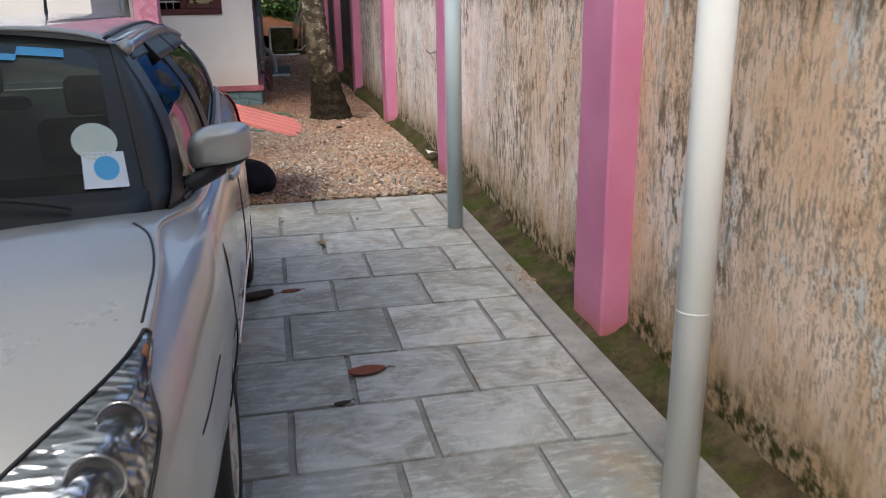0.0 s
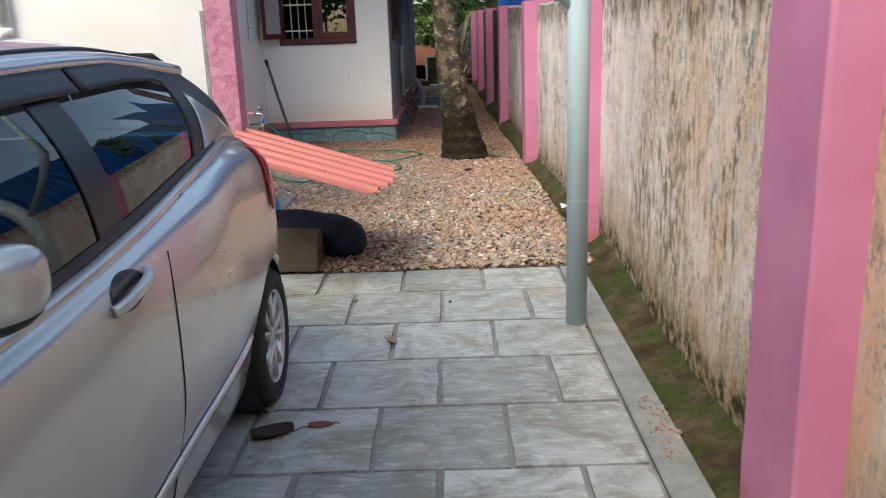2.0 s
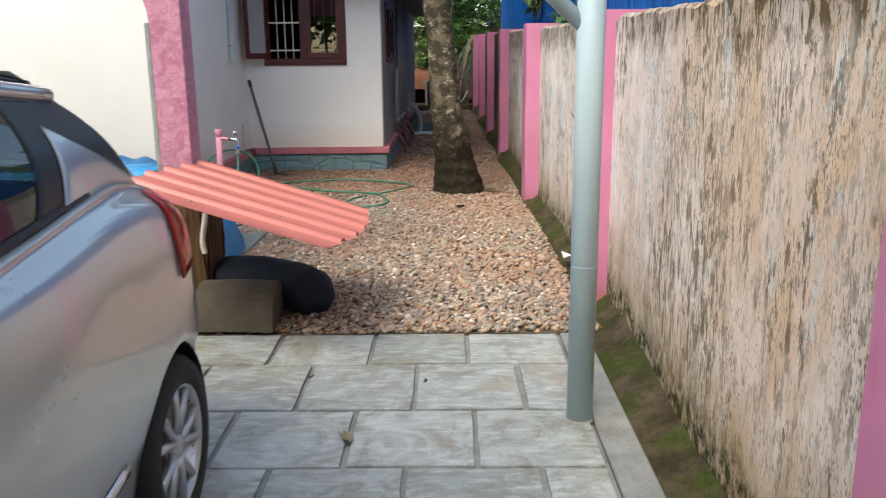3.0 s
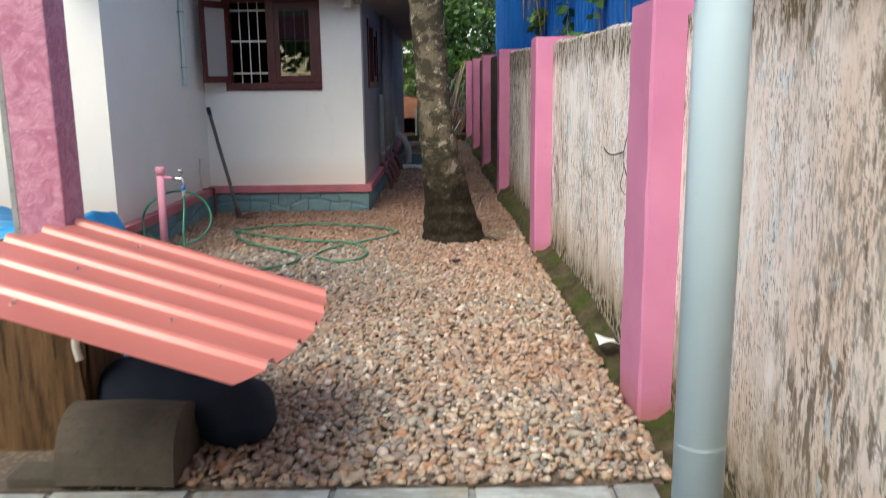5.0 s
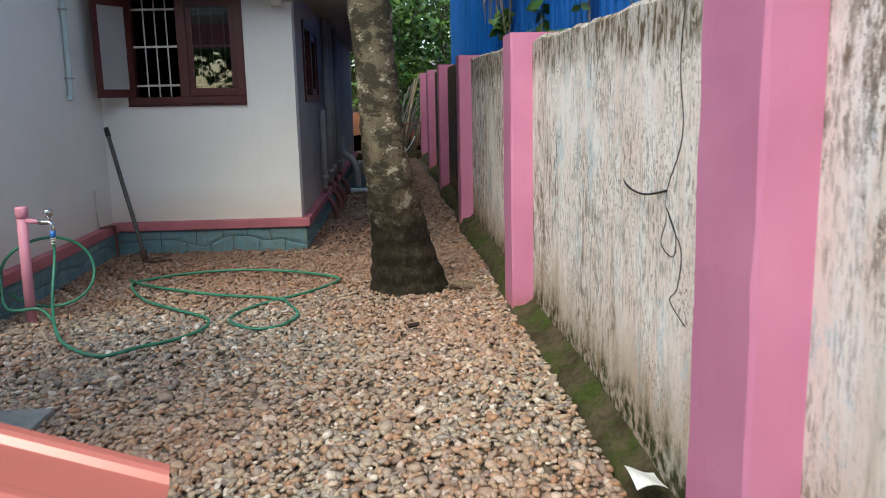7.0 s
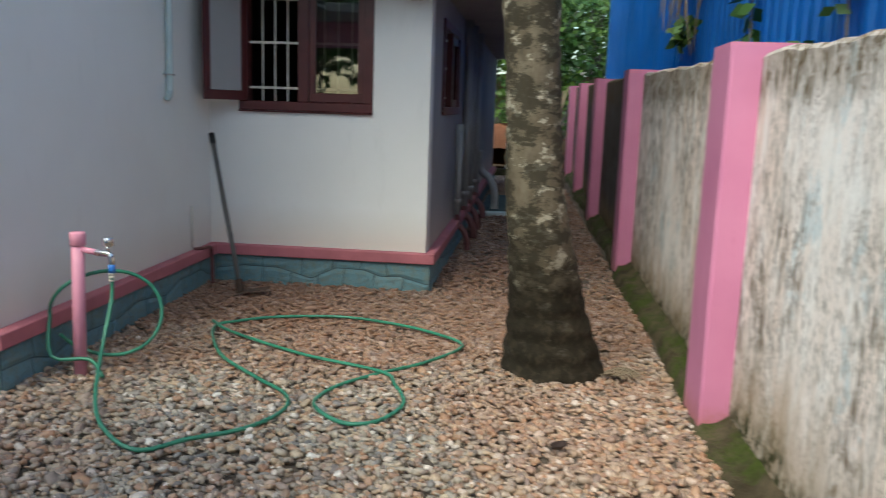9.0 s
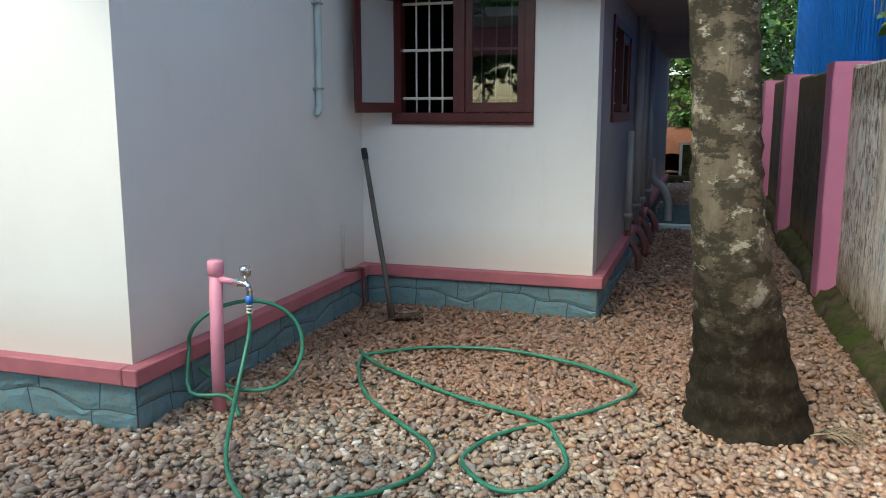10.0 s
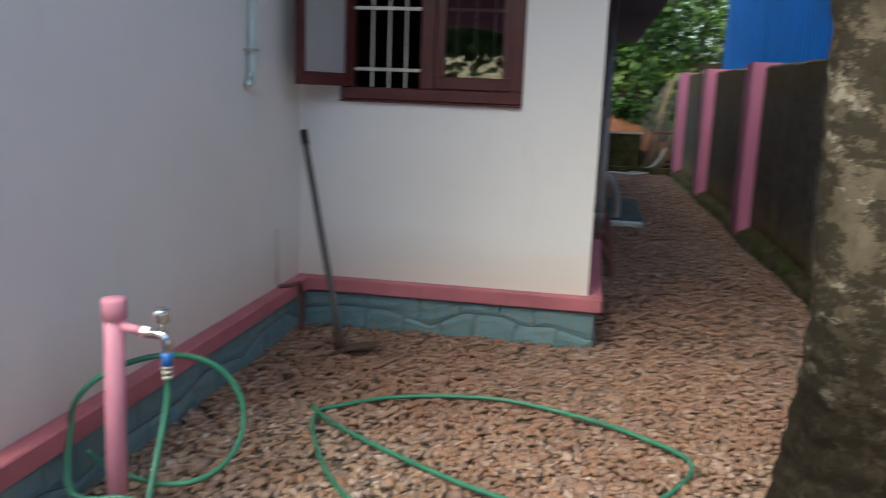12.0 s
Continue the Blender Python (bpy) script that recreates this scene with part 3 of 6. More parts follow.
def plinth_run(p0, p1, out, seed):
    """Irregular faced stones in two courses that meet along a wandering joint."""
    rng = random.Random(seed)
    p0, p1, out = Vector(p0), Vector(p1), Vector(out)
    L = (p1 - p0).length
    d = (p1 - p0).normalized()
    top, g = BAND_Z0 - 0.003, 0.0035
    knots = [(0.0, rng.uniform(0.09, 0.15))]
    while knots[-1][0] < L:
        knots.append((knots[-1][0] + rng.uniform(0.12, 0.30), rng.uniform(0.075, 0.185)))

    def joint(s):
        for (a, za), (b, zb) in zip(knots, knots[1:]):
            if s <= b:
                return za + (zb - za) * max(0, s - a) / (b - a)
        return knots[-1][1]

    for course in (0, 1):
        s, last = 0.0, 0.0
        while s < L - 0.01:
            w = rng.uniform(0.16, 0.42)
            if L - s - w < 0.12:
                w = L - s
            lean = 0.0 if s + w > L - 0.01 else rng.uniform(-0.03, 0.03)
            bm = bmesh.new()
            n, m = 8, 5
            V = []
            for i in range(n + 1):
                row = []
                for j in range(m + 1):
                    u, v = i / n, j / m
                    a, b = s + last * v + g, s + w + lean * v - g
                    x = a + (b - a) * u
                    lo, hi = (0.0, joint(x) - g) if course == 0 else (joint(x) + g, top)
                    edge = i in (0, n) or j in (0, m)
                    swell = 0.010 + 0.007 * noise.noise(Vector((x * 9 + seed, v * 3 + course * 7, 1.5))) + rng.uniform(-.0015, .0015)
                    row.append(bm.verts.new(p0 + d * x + out * (0.002 if edge else swell) + Vector((0, 0, lo + (hi - lo) * v))))
                V.append(row)
            for i in range(n):
                for j in range(m):
                    bm.faces.new((V[i][j], V[i + 1][j], V[i + 1][j + 1], V[i][j + 1]))
            bmesh.ops.recalc_face_normals(bm, faces=bm.faces)
            part("stone", bm, PLINTH, plinth)
            s, last = s + w, lean


plinth_run((NX + 0.05, HY - 0.045, 0), (HX + 0.045, HY - 0.045, 0), (0, -1, 0), 5)
plinth_run((NX + 0.045, NY - 0.045, 0), (NX + 0.045, HY - 0.05, 0), (1, 0, 0), 6)
plinth_run((-4.2, NY - 0.045, 0), (NX + 0.045, NY - 0.045, 0), (0, -1, 0), 7)
plinth_run((HX + 0.045, HY - 0.045, 0), (HX + 0.045, 19.0, 0), (1, 0, 0), 8)

# ---- windows ----


def window(name, label, x0, x1, z0, z1, bars, leaf_open):
    """A two-light wooden window in a wall facing -y, at local y 0; one leaf may stand open."""
    w = structure(thing(name, "", "", kind="structure"), label, "window")
    fr = 0.075
    bm = box(x0, x1, -0.02, 0.10, z0, z0 + fr, 0.006)
    box(x0, x1, -0.02, 0.10, z1 - fr, z1, 0.006, bm=bm)
    box(x0, x0 + fr, -0.018, 0.098, z0 + fr, z1 - fr, 0.004, bm=bm)
    box(x1 - fr, x1, -0.018, 0.098, z0 + fr, z1 - fr, 0.004, bm=bm)
    xm = x0 + (x1 - x0) * 0.485
    box(xm - 0.045, xm + 0.045, -0.018, 0.098, z0 + fr, z1 - fr, 0.004, bm=bm)
    part("window_frame", bm, WINWOOD, w)
    for a, b in ((x0 + fr, xm - 0.045), (xm + 0.045, x1 - fr)):
        for i in range(bars):
            x = a + (b - a) * (i + 1) / (bars + 1)
            part("grille_bar", tube([(x, 0.055, z0 + fr), (x, 0.055, z1 - fr)], 0.007, 8), CREAM_IRON, w, "cream iron bar")
        for f in (0.12, 0.52, 0.9):
            z = z0 + fr + (z1 - z0 - 2 * fr) * f
            part("grille_rail", box(a, b, 0.040, 0.047, z - 0.010, z + 0.010), CREAM_IRON, w, "cream iron rail")
    # closed leaf with its pane
    a, b = xm + 0.047, x1 - fr - 0.002
    bm = box(a, b, 0.0, 0.035, z0 + fr + 0.002, z0 + fr + 0.075, 0.004)
    box(a, b, 0.0, 0.035, z1 - fr - 0.075, z1 - fr - 0.002, 0.004, bm=bm)
    box(a, a + 0.05, 0.001, 0.034, z0 + fr + 0.075, z1 - fr - 0.075, bm=bm)
    box(b - 0.05, b, 0.001, 0.034, z0 + fr + 0.075, z1 - fr - 0.075, bm=bm)
    leaf = part("closed_leaf", bm, WINWOOD, w)
    p = part("pane", box(a + 0.05, b - 0.05, 0.015, 0.019, z0 + fr + 0.075, z1 - fr - 0.075), PANE, leaf, "reflecting window pane")
    p.visible_shadow = False
    if leaf_open:
        L = xm - 0.045 - x0 - fr
        bm = box(0, L, -0.035, 0.0, z0 + fr, z0 + fr + 0.075, 0.004)
        box(0, L, -0.035, 0.0, z1 - fr - 0.075, z1 - fr, 0.004, bm=bm)
        box(0, 0.05, -0.034, -0.001, z0 + fr + 0.075, z1 - fr - 0.075, bm=bm)
        box(L - 0.05, L, -0.034, -0.001, z0 + fr + 0.075, z1 - fr - 0.075, bm=bm)
        leaf = part("open_leaf", bm, WINWOOD, w, "maroon window leaf standing open")
        leaf.matrix_basis = pose(x0 + fr, -0.02, 0, 0, 0, -leaf_open)
        pn = part("pane", box(0.05, L - 0.05, -0.02, -0.016, z0 + fr + 0.075, z1 - fr - 0.075), FROST, leaf, "frosted grey pane")
    return w


FROST = plain("frosted_glass", (0.34, 0.33, 0.33), 0.35, 0, 20, 0.05, 0.0)
window_1 = window("window_1", "maroon wooden window with cream bars and an open leaf", W0, W1, WZ0, WZ1, 3, 119)
window_1.matrix_basis = pose(0, HY, 0)
window_2 = window("window_2", "dark maroon window in the shaded side wall", 0, S1 - S0, SZ0, SZ1, 3, 0)
window_2.matrix_basis = pose(HX, S0, 0, 0, 0, 90)
window_3 = window("window_3", "maroon wooden window in the white front wall", F0, F1, FZ0, FZ1, 3, 0)
window_3.matrix_basis = pose(0, NY, 0)
part("window_sill", box(W0, W1, -0.028, 0.0, WZ0 - 0.014, WZ0 - 0.001, 0.003), WINWOOD, window_1)


# ---- carport posts ----
CARPORT_Z = 2.75


def carport_post(x, y, brace, paint, label):
    p = thing("steel_post", label, "post", "carport posts", at=(x, y, 0))
    part("pole", tube([(0, 0, -0.03), (0, 0, CARPORT_Z + 0.02)], 0.056, 24), paint, p, smooth=True)
    part("collar", tube([(0, 0, 0.70), (0, 0, 0.704)], 0.0563, 24), paint, p)
    part("base_weld", tube([(0, 0, 0.0), (0, 0, 0.02)], [0.064, 0.0565], 20), CEMENT, p, "grey cement round the post foot", smooth=True)
    if brace:
        part("brace", tube([(0, 0, 1.64), (-0.62, 0.0, 2.2), (-1.0, 0, CARPORT_Z)], 0.032, 16), paint, p, "slanting pipe brace", smooth=True)
    return p


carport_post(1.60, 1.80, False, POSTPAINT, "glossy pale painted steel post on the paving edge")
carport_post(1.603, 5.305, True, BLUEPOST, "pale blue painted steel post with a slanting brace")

# ---- palm by the wall ----


def palm():
    t = thing("coconut_palm", "mottled grey coconut palm trunk rising out of the pebbles", "tree", at=(1.14, 11.40, 0))
    rng = random.Random(4)
    zs = [-0.05, 0.05, 0.15, 0.28, 0.42, 0.62, 0.85, 1.15, 1.45, 1.75, 2.15, 2.65, 3.2, 4.0, 5.2, 6.6, 8.0, 9.0]
    rs = [0.315, 0.298, 0.278, 0.252, 0.230, 0.206, 0.187, 0.171, 0.158, 0.155, 0.163, 0.170, 0.165, 0.158, 0.15, 0.14, 0.135, 0.13]
    xs = [0.0, 0.0, -0.012, -0.03, -0.05, -0.08, -0.115, -0.155, -0.175, -0.195, -0.225, -0.25, -0.31, -0.42, -0.62, -0.86, -1.05, -1.15]
    core = spline([(x, r, z) for x, r, z in zip(xs, rs, zs)], 5)
    bm = bmesh.new()
    rings, seg = [], 40
    for i, c in enumerate(core):
        ring = []
        bend = min(1, max(0, c.z / 1.1))
        for k in range(seg):
            a = 2 * math.pi * k / seg
            n = noise.noise(Vector((math.cos(a) * 2.2, math.sin(a) * 2.2, c.z * 4.0)))
            n2 = noise.noise(Vector((math.cos(a) * 6, math.sin(a) * 6, c.z * 9.0)))
            r = c.y * (1 - 0.06 * bend) * (1 + 0.035 * n + 0.02 * n2) + 0.007 * math.sin(c.z * 46 + 2.0 * n)
            ring.append(bm.verts.new((c.x + r * math.cos(a), r * math.sin(a) - 0.24 * bend * bend * (3 - 2 * bend), c.z)))
        rings.append(ring)
    for a, b in zip(rings, rings[1:]):
        for k in range(seg):
            bm.faces.new((a[k], a[(k + 1) % seg], b[(k + 1) % seg], b[k]))
    bm.faces.new(rings[-1])
    part("trunk", bm, BARK, t, smooth=True)
    for k in range(14):
        part("frond", frond(2.9, rng.uniform(-0.2, 0.9), rng), LEAF if k % 3 else LEAF2, t).matrix_basis = pose(-1.15, -0.24, 9.0, 0, 0, k * 360 / 14 + rng.uniform(-8, 8))
    return t


def frond(length, rise, rng, n=26, hang=1.0):
    """A feather leaf: a drooping rib with two rows of long leaflets."""
    bm = bmesh.new()
    rib = [Vector((length * s, 0, rise * s * 1.6 - hang * length * 0.55 * s * s)) for s in (i / n for i in range(n + 1))]
    tube(rib, [0.022 * (1 - 0.85 * i / n) for i in range(n + 1)], 5, bm)
    for i in range(3, n):
        p = rib[i]
        w = 0.62 * math.sin(math.pi * min(1, 0.12 + 0.9 * i / n)) + 0.1
        for side in (-1, 1):
            d = Vector((0.45 + rng.uniform(-.1, .1), side, -0.55 + rng.uniform(-.25, .1))).normalized() * w
            q = Vector((0.028, 0, 0.0))
            m = p + d * 0.5 + Vector((0, 0, 0.03))
            a, b, c, e, f = (bm.verts.new(v) for v in (p - q * .5, p + q * .5, m + q * .6, p + d, m - q * .6))
            bm.faces.new((a, b, c, f))
            bm.faces.new((f, c, e))
    return bm


palm()

# ---- blue sheet wall of the neighbour ----
blue_wall = structure(thing("blue_sheet_fence", "", "", kind="structure"), "tall blue ribbed steel sheet screen behind the wall", "fence")


def rib_profile(s, pitch=0.2, h=0.035):
    q = (s / pitch) % 1.0
    return h * min(1, max(0, min(q / 0.12, (0.5 - q) / 0.12)))


_y = -2.0
_rng = random.Random(12)
while _y < 24.6:
    w = 1.02
    dx, lean = _rng.uniform(0, 0.02), _rng.uniform(-0.03, 0.03)
    n = 61
    top = 3.2 if _y < 11.5 else (4.3 if _y < 14.6 else 5.4)
    rows = [_y + w * i / n for i in range(n + 1)]
    bm = bmesh.new()
    lo = [bm.verts.new((2.50 + dx - rib_profile(y - _y), y + 0.0, 0.0)) for y in rows]
    hi = [bm.verts.new((2.50 + dx + lean - rib_profile(y - _y), y + lean * 0.3, top)) for y in rows]
    fs = [bm.faces.new((lo[i], lo[i + 1], hi[i + 1], hi[i])) for i in range(n)]
    bmesh.ops.solidify(bm, geom=fs, thickness=0.003)
    part("sheet_panel", bm, BLUE_SHEET, blue_wall)
    _y += 1.0 + (0.022 if _rng.random() < 0.6 else 0.0)
part("end_post", box(2.46, 2.54, 25.0, 25.08, 0, 5.4, 0.006), BLUE_SHEET, blue_wall)

# unseen translucent sheet added over the parking place; extent and milkiness set its shade


def fibre_sheet():
    m = bpy.data.materials.new("milky_fibre_sheet")
    m.use_nodes = True
    t = m.node_tree
    t.nodes.clear()
    out = t.nodes.new("ShaderNodeOutputMaterial")
    df, tr, mx = t.nodes.new("ShaderNodeBsdfDiffuse"), t.nodes.new("ShaderNodeBsdfTranslucent"), t.nodes.new("ShaderNodeMixShader")
    df.inputs["Color"].default_value = (0.5, 0.52, 0.51, 1)
    tr.inputs["Color"].default_value = (0.47, 0.48, 0.46, 1)
    mx.inputs[0].default_value = 0.72
    t.links.new(df.outputs[0], mx.inputs[1])
    t.links.new(tr.outputs[0], mx.inputs[2])
    t.links.new(mx.outputs[0], out.inputs[0])
    return m


def ribbed_roof(x0, x1, y0, y1):
    n = int((y1 - y0) * 20)
    return sheet_grid(n, 2, lambda u, v: Vector((x0 + (x1 - x0) * v, y0 + (y1 - y0) * u, 2.80 + 0.05 * (0.3 - (x0 + (x1 - x0) * v)) + 0.015 * math.sin(u * n * math.pi / 2.5))))


FIBRE = fibre_sheet()
structure(obj("carport_roof", ribbed_roof(-4.6, 0.4, -0.2, 3.4), FIBRE, smooth=True), "unseen milky ribbed sheet added to shade the parking place", "roof")

# ---- the parked hatchback ----
CAR_X, CAR_Y, CAR_L = -0.665, 2.95, 4.2
# along the car: y, underside, half widths and heights of sill, flank, shoulder and top edge, and the crown
CAR_RINGS = [
    (0.86, .26, .50, .58, .45, .55, .60, .44, .69, .71), (0.93, .22, .60, .67, .47, .65, .65, .56, .76, .79),
    (1.12, .20, .71, .77, .51, .75, .76, .66, .88, .92), (1.38, .20, .77, .82, .56, .795, .84, .69, .965, 1.00),
    (1.66, .20, .80, .84, .60, .815, .90, .69, 1.035, 1.065), (1.86, .20, .81, .85, .62, .825, .94, .67, 1.075, 1.10),
    (2.15, .20, .82, .855, .62, .83, .96, .735, 1.065, 1.08), (2.60, .20, .825, .86, .62, .835, .97, .755, 1.065, 1.07),
    (3.20, .20, .825, .86, .62, .835, .99, .755, 1.10, 1.10), (3.80, .20, .825, .865, .64, .84, 1.02, .735, 1.155, 1.155),
    (4.20, .22, .80, .845, .66, .815, 1.04, .71, 1.185, 1.19), (4.50, .24, .785, .835, .68, .80, 1.045, .68, 1.185, 1.20),
    (4.78, .28, .77, .81, .66, .78, 1.0, .665, 1.12, 1.14), (4.95, .34, .67, .73, .62, .70, .9, .60, 1.02, 1.04), (5.02, .42, .55, .62, .62, .60, .8, .50, .9, .92)]


def car_ring(y):
    for a, b in zip(CAR_RINGS, CAR_RINGS[1:]):
        if y <= b[0]:
            break
    k = min(1, max(0, (y - a[0]) / (b[0] - a[0])))
    i = CAR_RINGS.index(a)
    p, q = CAR_RINGS[max(i - 1, 0)], CAR_RINGS[min(i + 2, len(CAR_RINGS) - 1)]
    out = []
    for c in range(1, 10):
        m0 = (b[c] - p[c]) / max(1e-6, b[0] - p[0]) * (b[0] - a[0])
        m1 = (q[c] - a[c]) / max(1e-6, q[0] - a[0]) * (b[0] - a[0])
        out.append((2 * k ** 3 - 3 * k * k + 1) * a[c] + (k ** 3 - 2 * k * k + k) * m0 + (3 * k * k - 2 * k ** 3) * b[c] + (k ** 3 - k * k) * m1)
    return out


def car_section(y, n=7):
    zb, wb, wm, zm, ws, zs, wt, zt, zc = car_ring(y)
    ctrl = [(0, zb), (wb * 0.65, zb), (wb * 0.93, zb + 0.03), (wm - 0.04, zb + 0.2), (wm, zm), (ws, zs), (wt + 0.035, zt - 0.025), (wt, zt), (wt * 0.6, zt + (zc - zt) * 0.65), (0, zc)]
    return [Vector((max(0, p.x), y - CAR_Y, p.y)) for p in spline([(a, b, 0) for a, b in ctrl], n)]


def car_point(y, q, lift=0.0, side=1):
    """A point on the flank: q runs from the underside to the crown."""
    s = car_section(y)
    f = min(max(q, 0), 1) * (len(s) - 1)
    i = min(int(f), len(s) - 2)
    p = s[i].lerp(s[i + 1], f - i)
    d = (s[i + 1] - s[i]).normalized()
    n = Vector((d.z, 0, -d.x))
    p = p + n * lift
    return Vector((p.x * side, p.y, p.z))


def at_height(y, z, lift=0.0, side=1):
    """The flank's point at height z (below the top edge)."""
    lo, hi = 0.12, 0.78
    for _ in range(24):
        m = (lo + hi) / 2
        if car_point(y, m).z < z:
            lo = m
        else:
            hi = m
    return car_point(y, lo, lift, side)


def solid_of(bm, cutters):
    """The mesh with the cutters taken out of it, as a new bmesh."""
    me = bpy.data.meshes.new("tmp")
    bm.to_mesh(me)
    bm.free()
    a = new("tmp", me)
    made = [a]
    for cb in cutters:
        cm = bpy.data.meshes.new("tmp")
        cb.to_mesh(cm)
        cb.free()
        c = new("tmp", cm)
        made.append(c)
        md = a.modifiers.new("cut", 'BOOLEAN')
        md.operation, md.object, md.solver = 'DIFFERENCE', c, 'EXACT'
    dg = bpy.context.evaluated_depsgraph_get()
    out = bmesh.new()
    out.from_mesh(a.evaluated_get(dg).to_mesh())
    for o in made:
        bpy.data.objects.remove(o)
    return out


def lathe(profile, seg=40, bm=None):
    """Turns (radius, x) points round the x axis."""
    bm = bm or bmesh.new()
    rings = [[bm.verts.new((x, r * math.cos(2 * math.pi * k / seg), r * math.sin(2 * math.pi * k / seg))) for k in range(seg)] for r, x in profile]
    for a, b in zip(rings, rings[1:]):
        for k in range(seg):
            bm.faces.new((a[k], b[k], b[(k + 1) % seg], a[(k + 1) % seg]))
    bmesh.ops.recalc_face_normals(bm, faces=bm.faces)
    return bm


def line_on(pts, r=0.0035):
    return tube(pts, r, 6)


def green_side(s, v, side=1):
    """The side of the cabin: s from front to rear, v from belt to roof."""
    y = (2.02 + 0.60 * v) * (1 - s) + (4.66 - 0.24 * v) * s
    belt = car_ring(y)
    bx, bz = belt[6], belt[7]
    rx = 0.535 - 0.03 * abs(2 * s - 1) ** 3
    rz = 1.535 - 0.05 * max(0, 0.25 - s) * 4 * 0.3 - 0.06 * max(0, s - 0.6) / 0.4
    x = bx + (rx - bx) * v + 0.045 * math.sin(math.pi * v)
    return Vector((side * (x - 0.004), y - CAR_Y, bz + (rz - bz) * v))


def screen(p, v):
    x = p * (0.665 + (0.50 - 0.665) * v)
    return Vector((x, 1.80 + 0.20 * p * p + (2.54 - 1.80) * v - 0.12 * v * p * p - CAR_Y, 1.095 - 0.03 * p * p + 0.465 * v + 0.05 * math.sin(math.pi * v) - 0.02 * v * p * p))


def back_screen(p, v):
    x = p * (0.64 + (0.48 - 0.64) * v)
    return Vector((x, 4.88 - 0.12 * p * p - 0.42 * v - CAR_Y, 1.17 + 0.36 * v + 0.03 * math.sin(math.pi * v)))


def cell_split(nx, ny, fn, is_glass):
    """Two meshes from one grid: the glass cells and the frame round them."""
    out = []
    for want in (True, False):
        bm = bmesh.new()
        V = {}
        for i in range(nx):
            for j in range(ny):
                if is_glass((i + .5) / nx, (j + .5) / ny) == want:
                    q = []
                    for a, b in ((i, j), (i + 1, j), (i + 1, j + 1), (i, j + 1)):
                        if (a, b) not in V:
                            V[(a, b)] = bm.verts.new(fn(a / nx, b / ny))
                        q.append(V[(a, b)])
                    bm.faces.new(q)
        bmesh.ops.recalc_face_normals(bm, faces=bm.faces)
        out.append(bm)
    return out


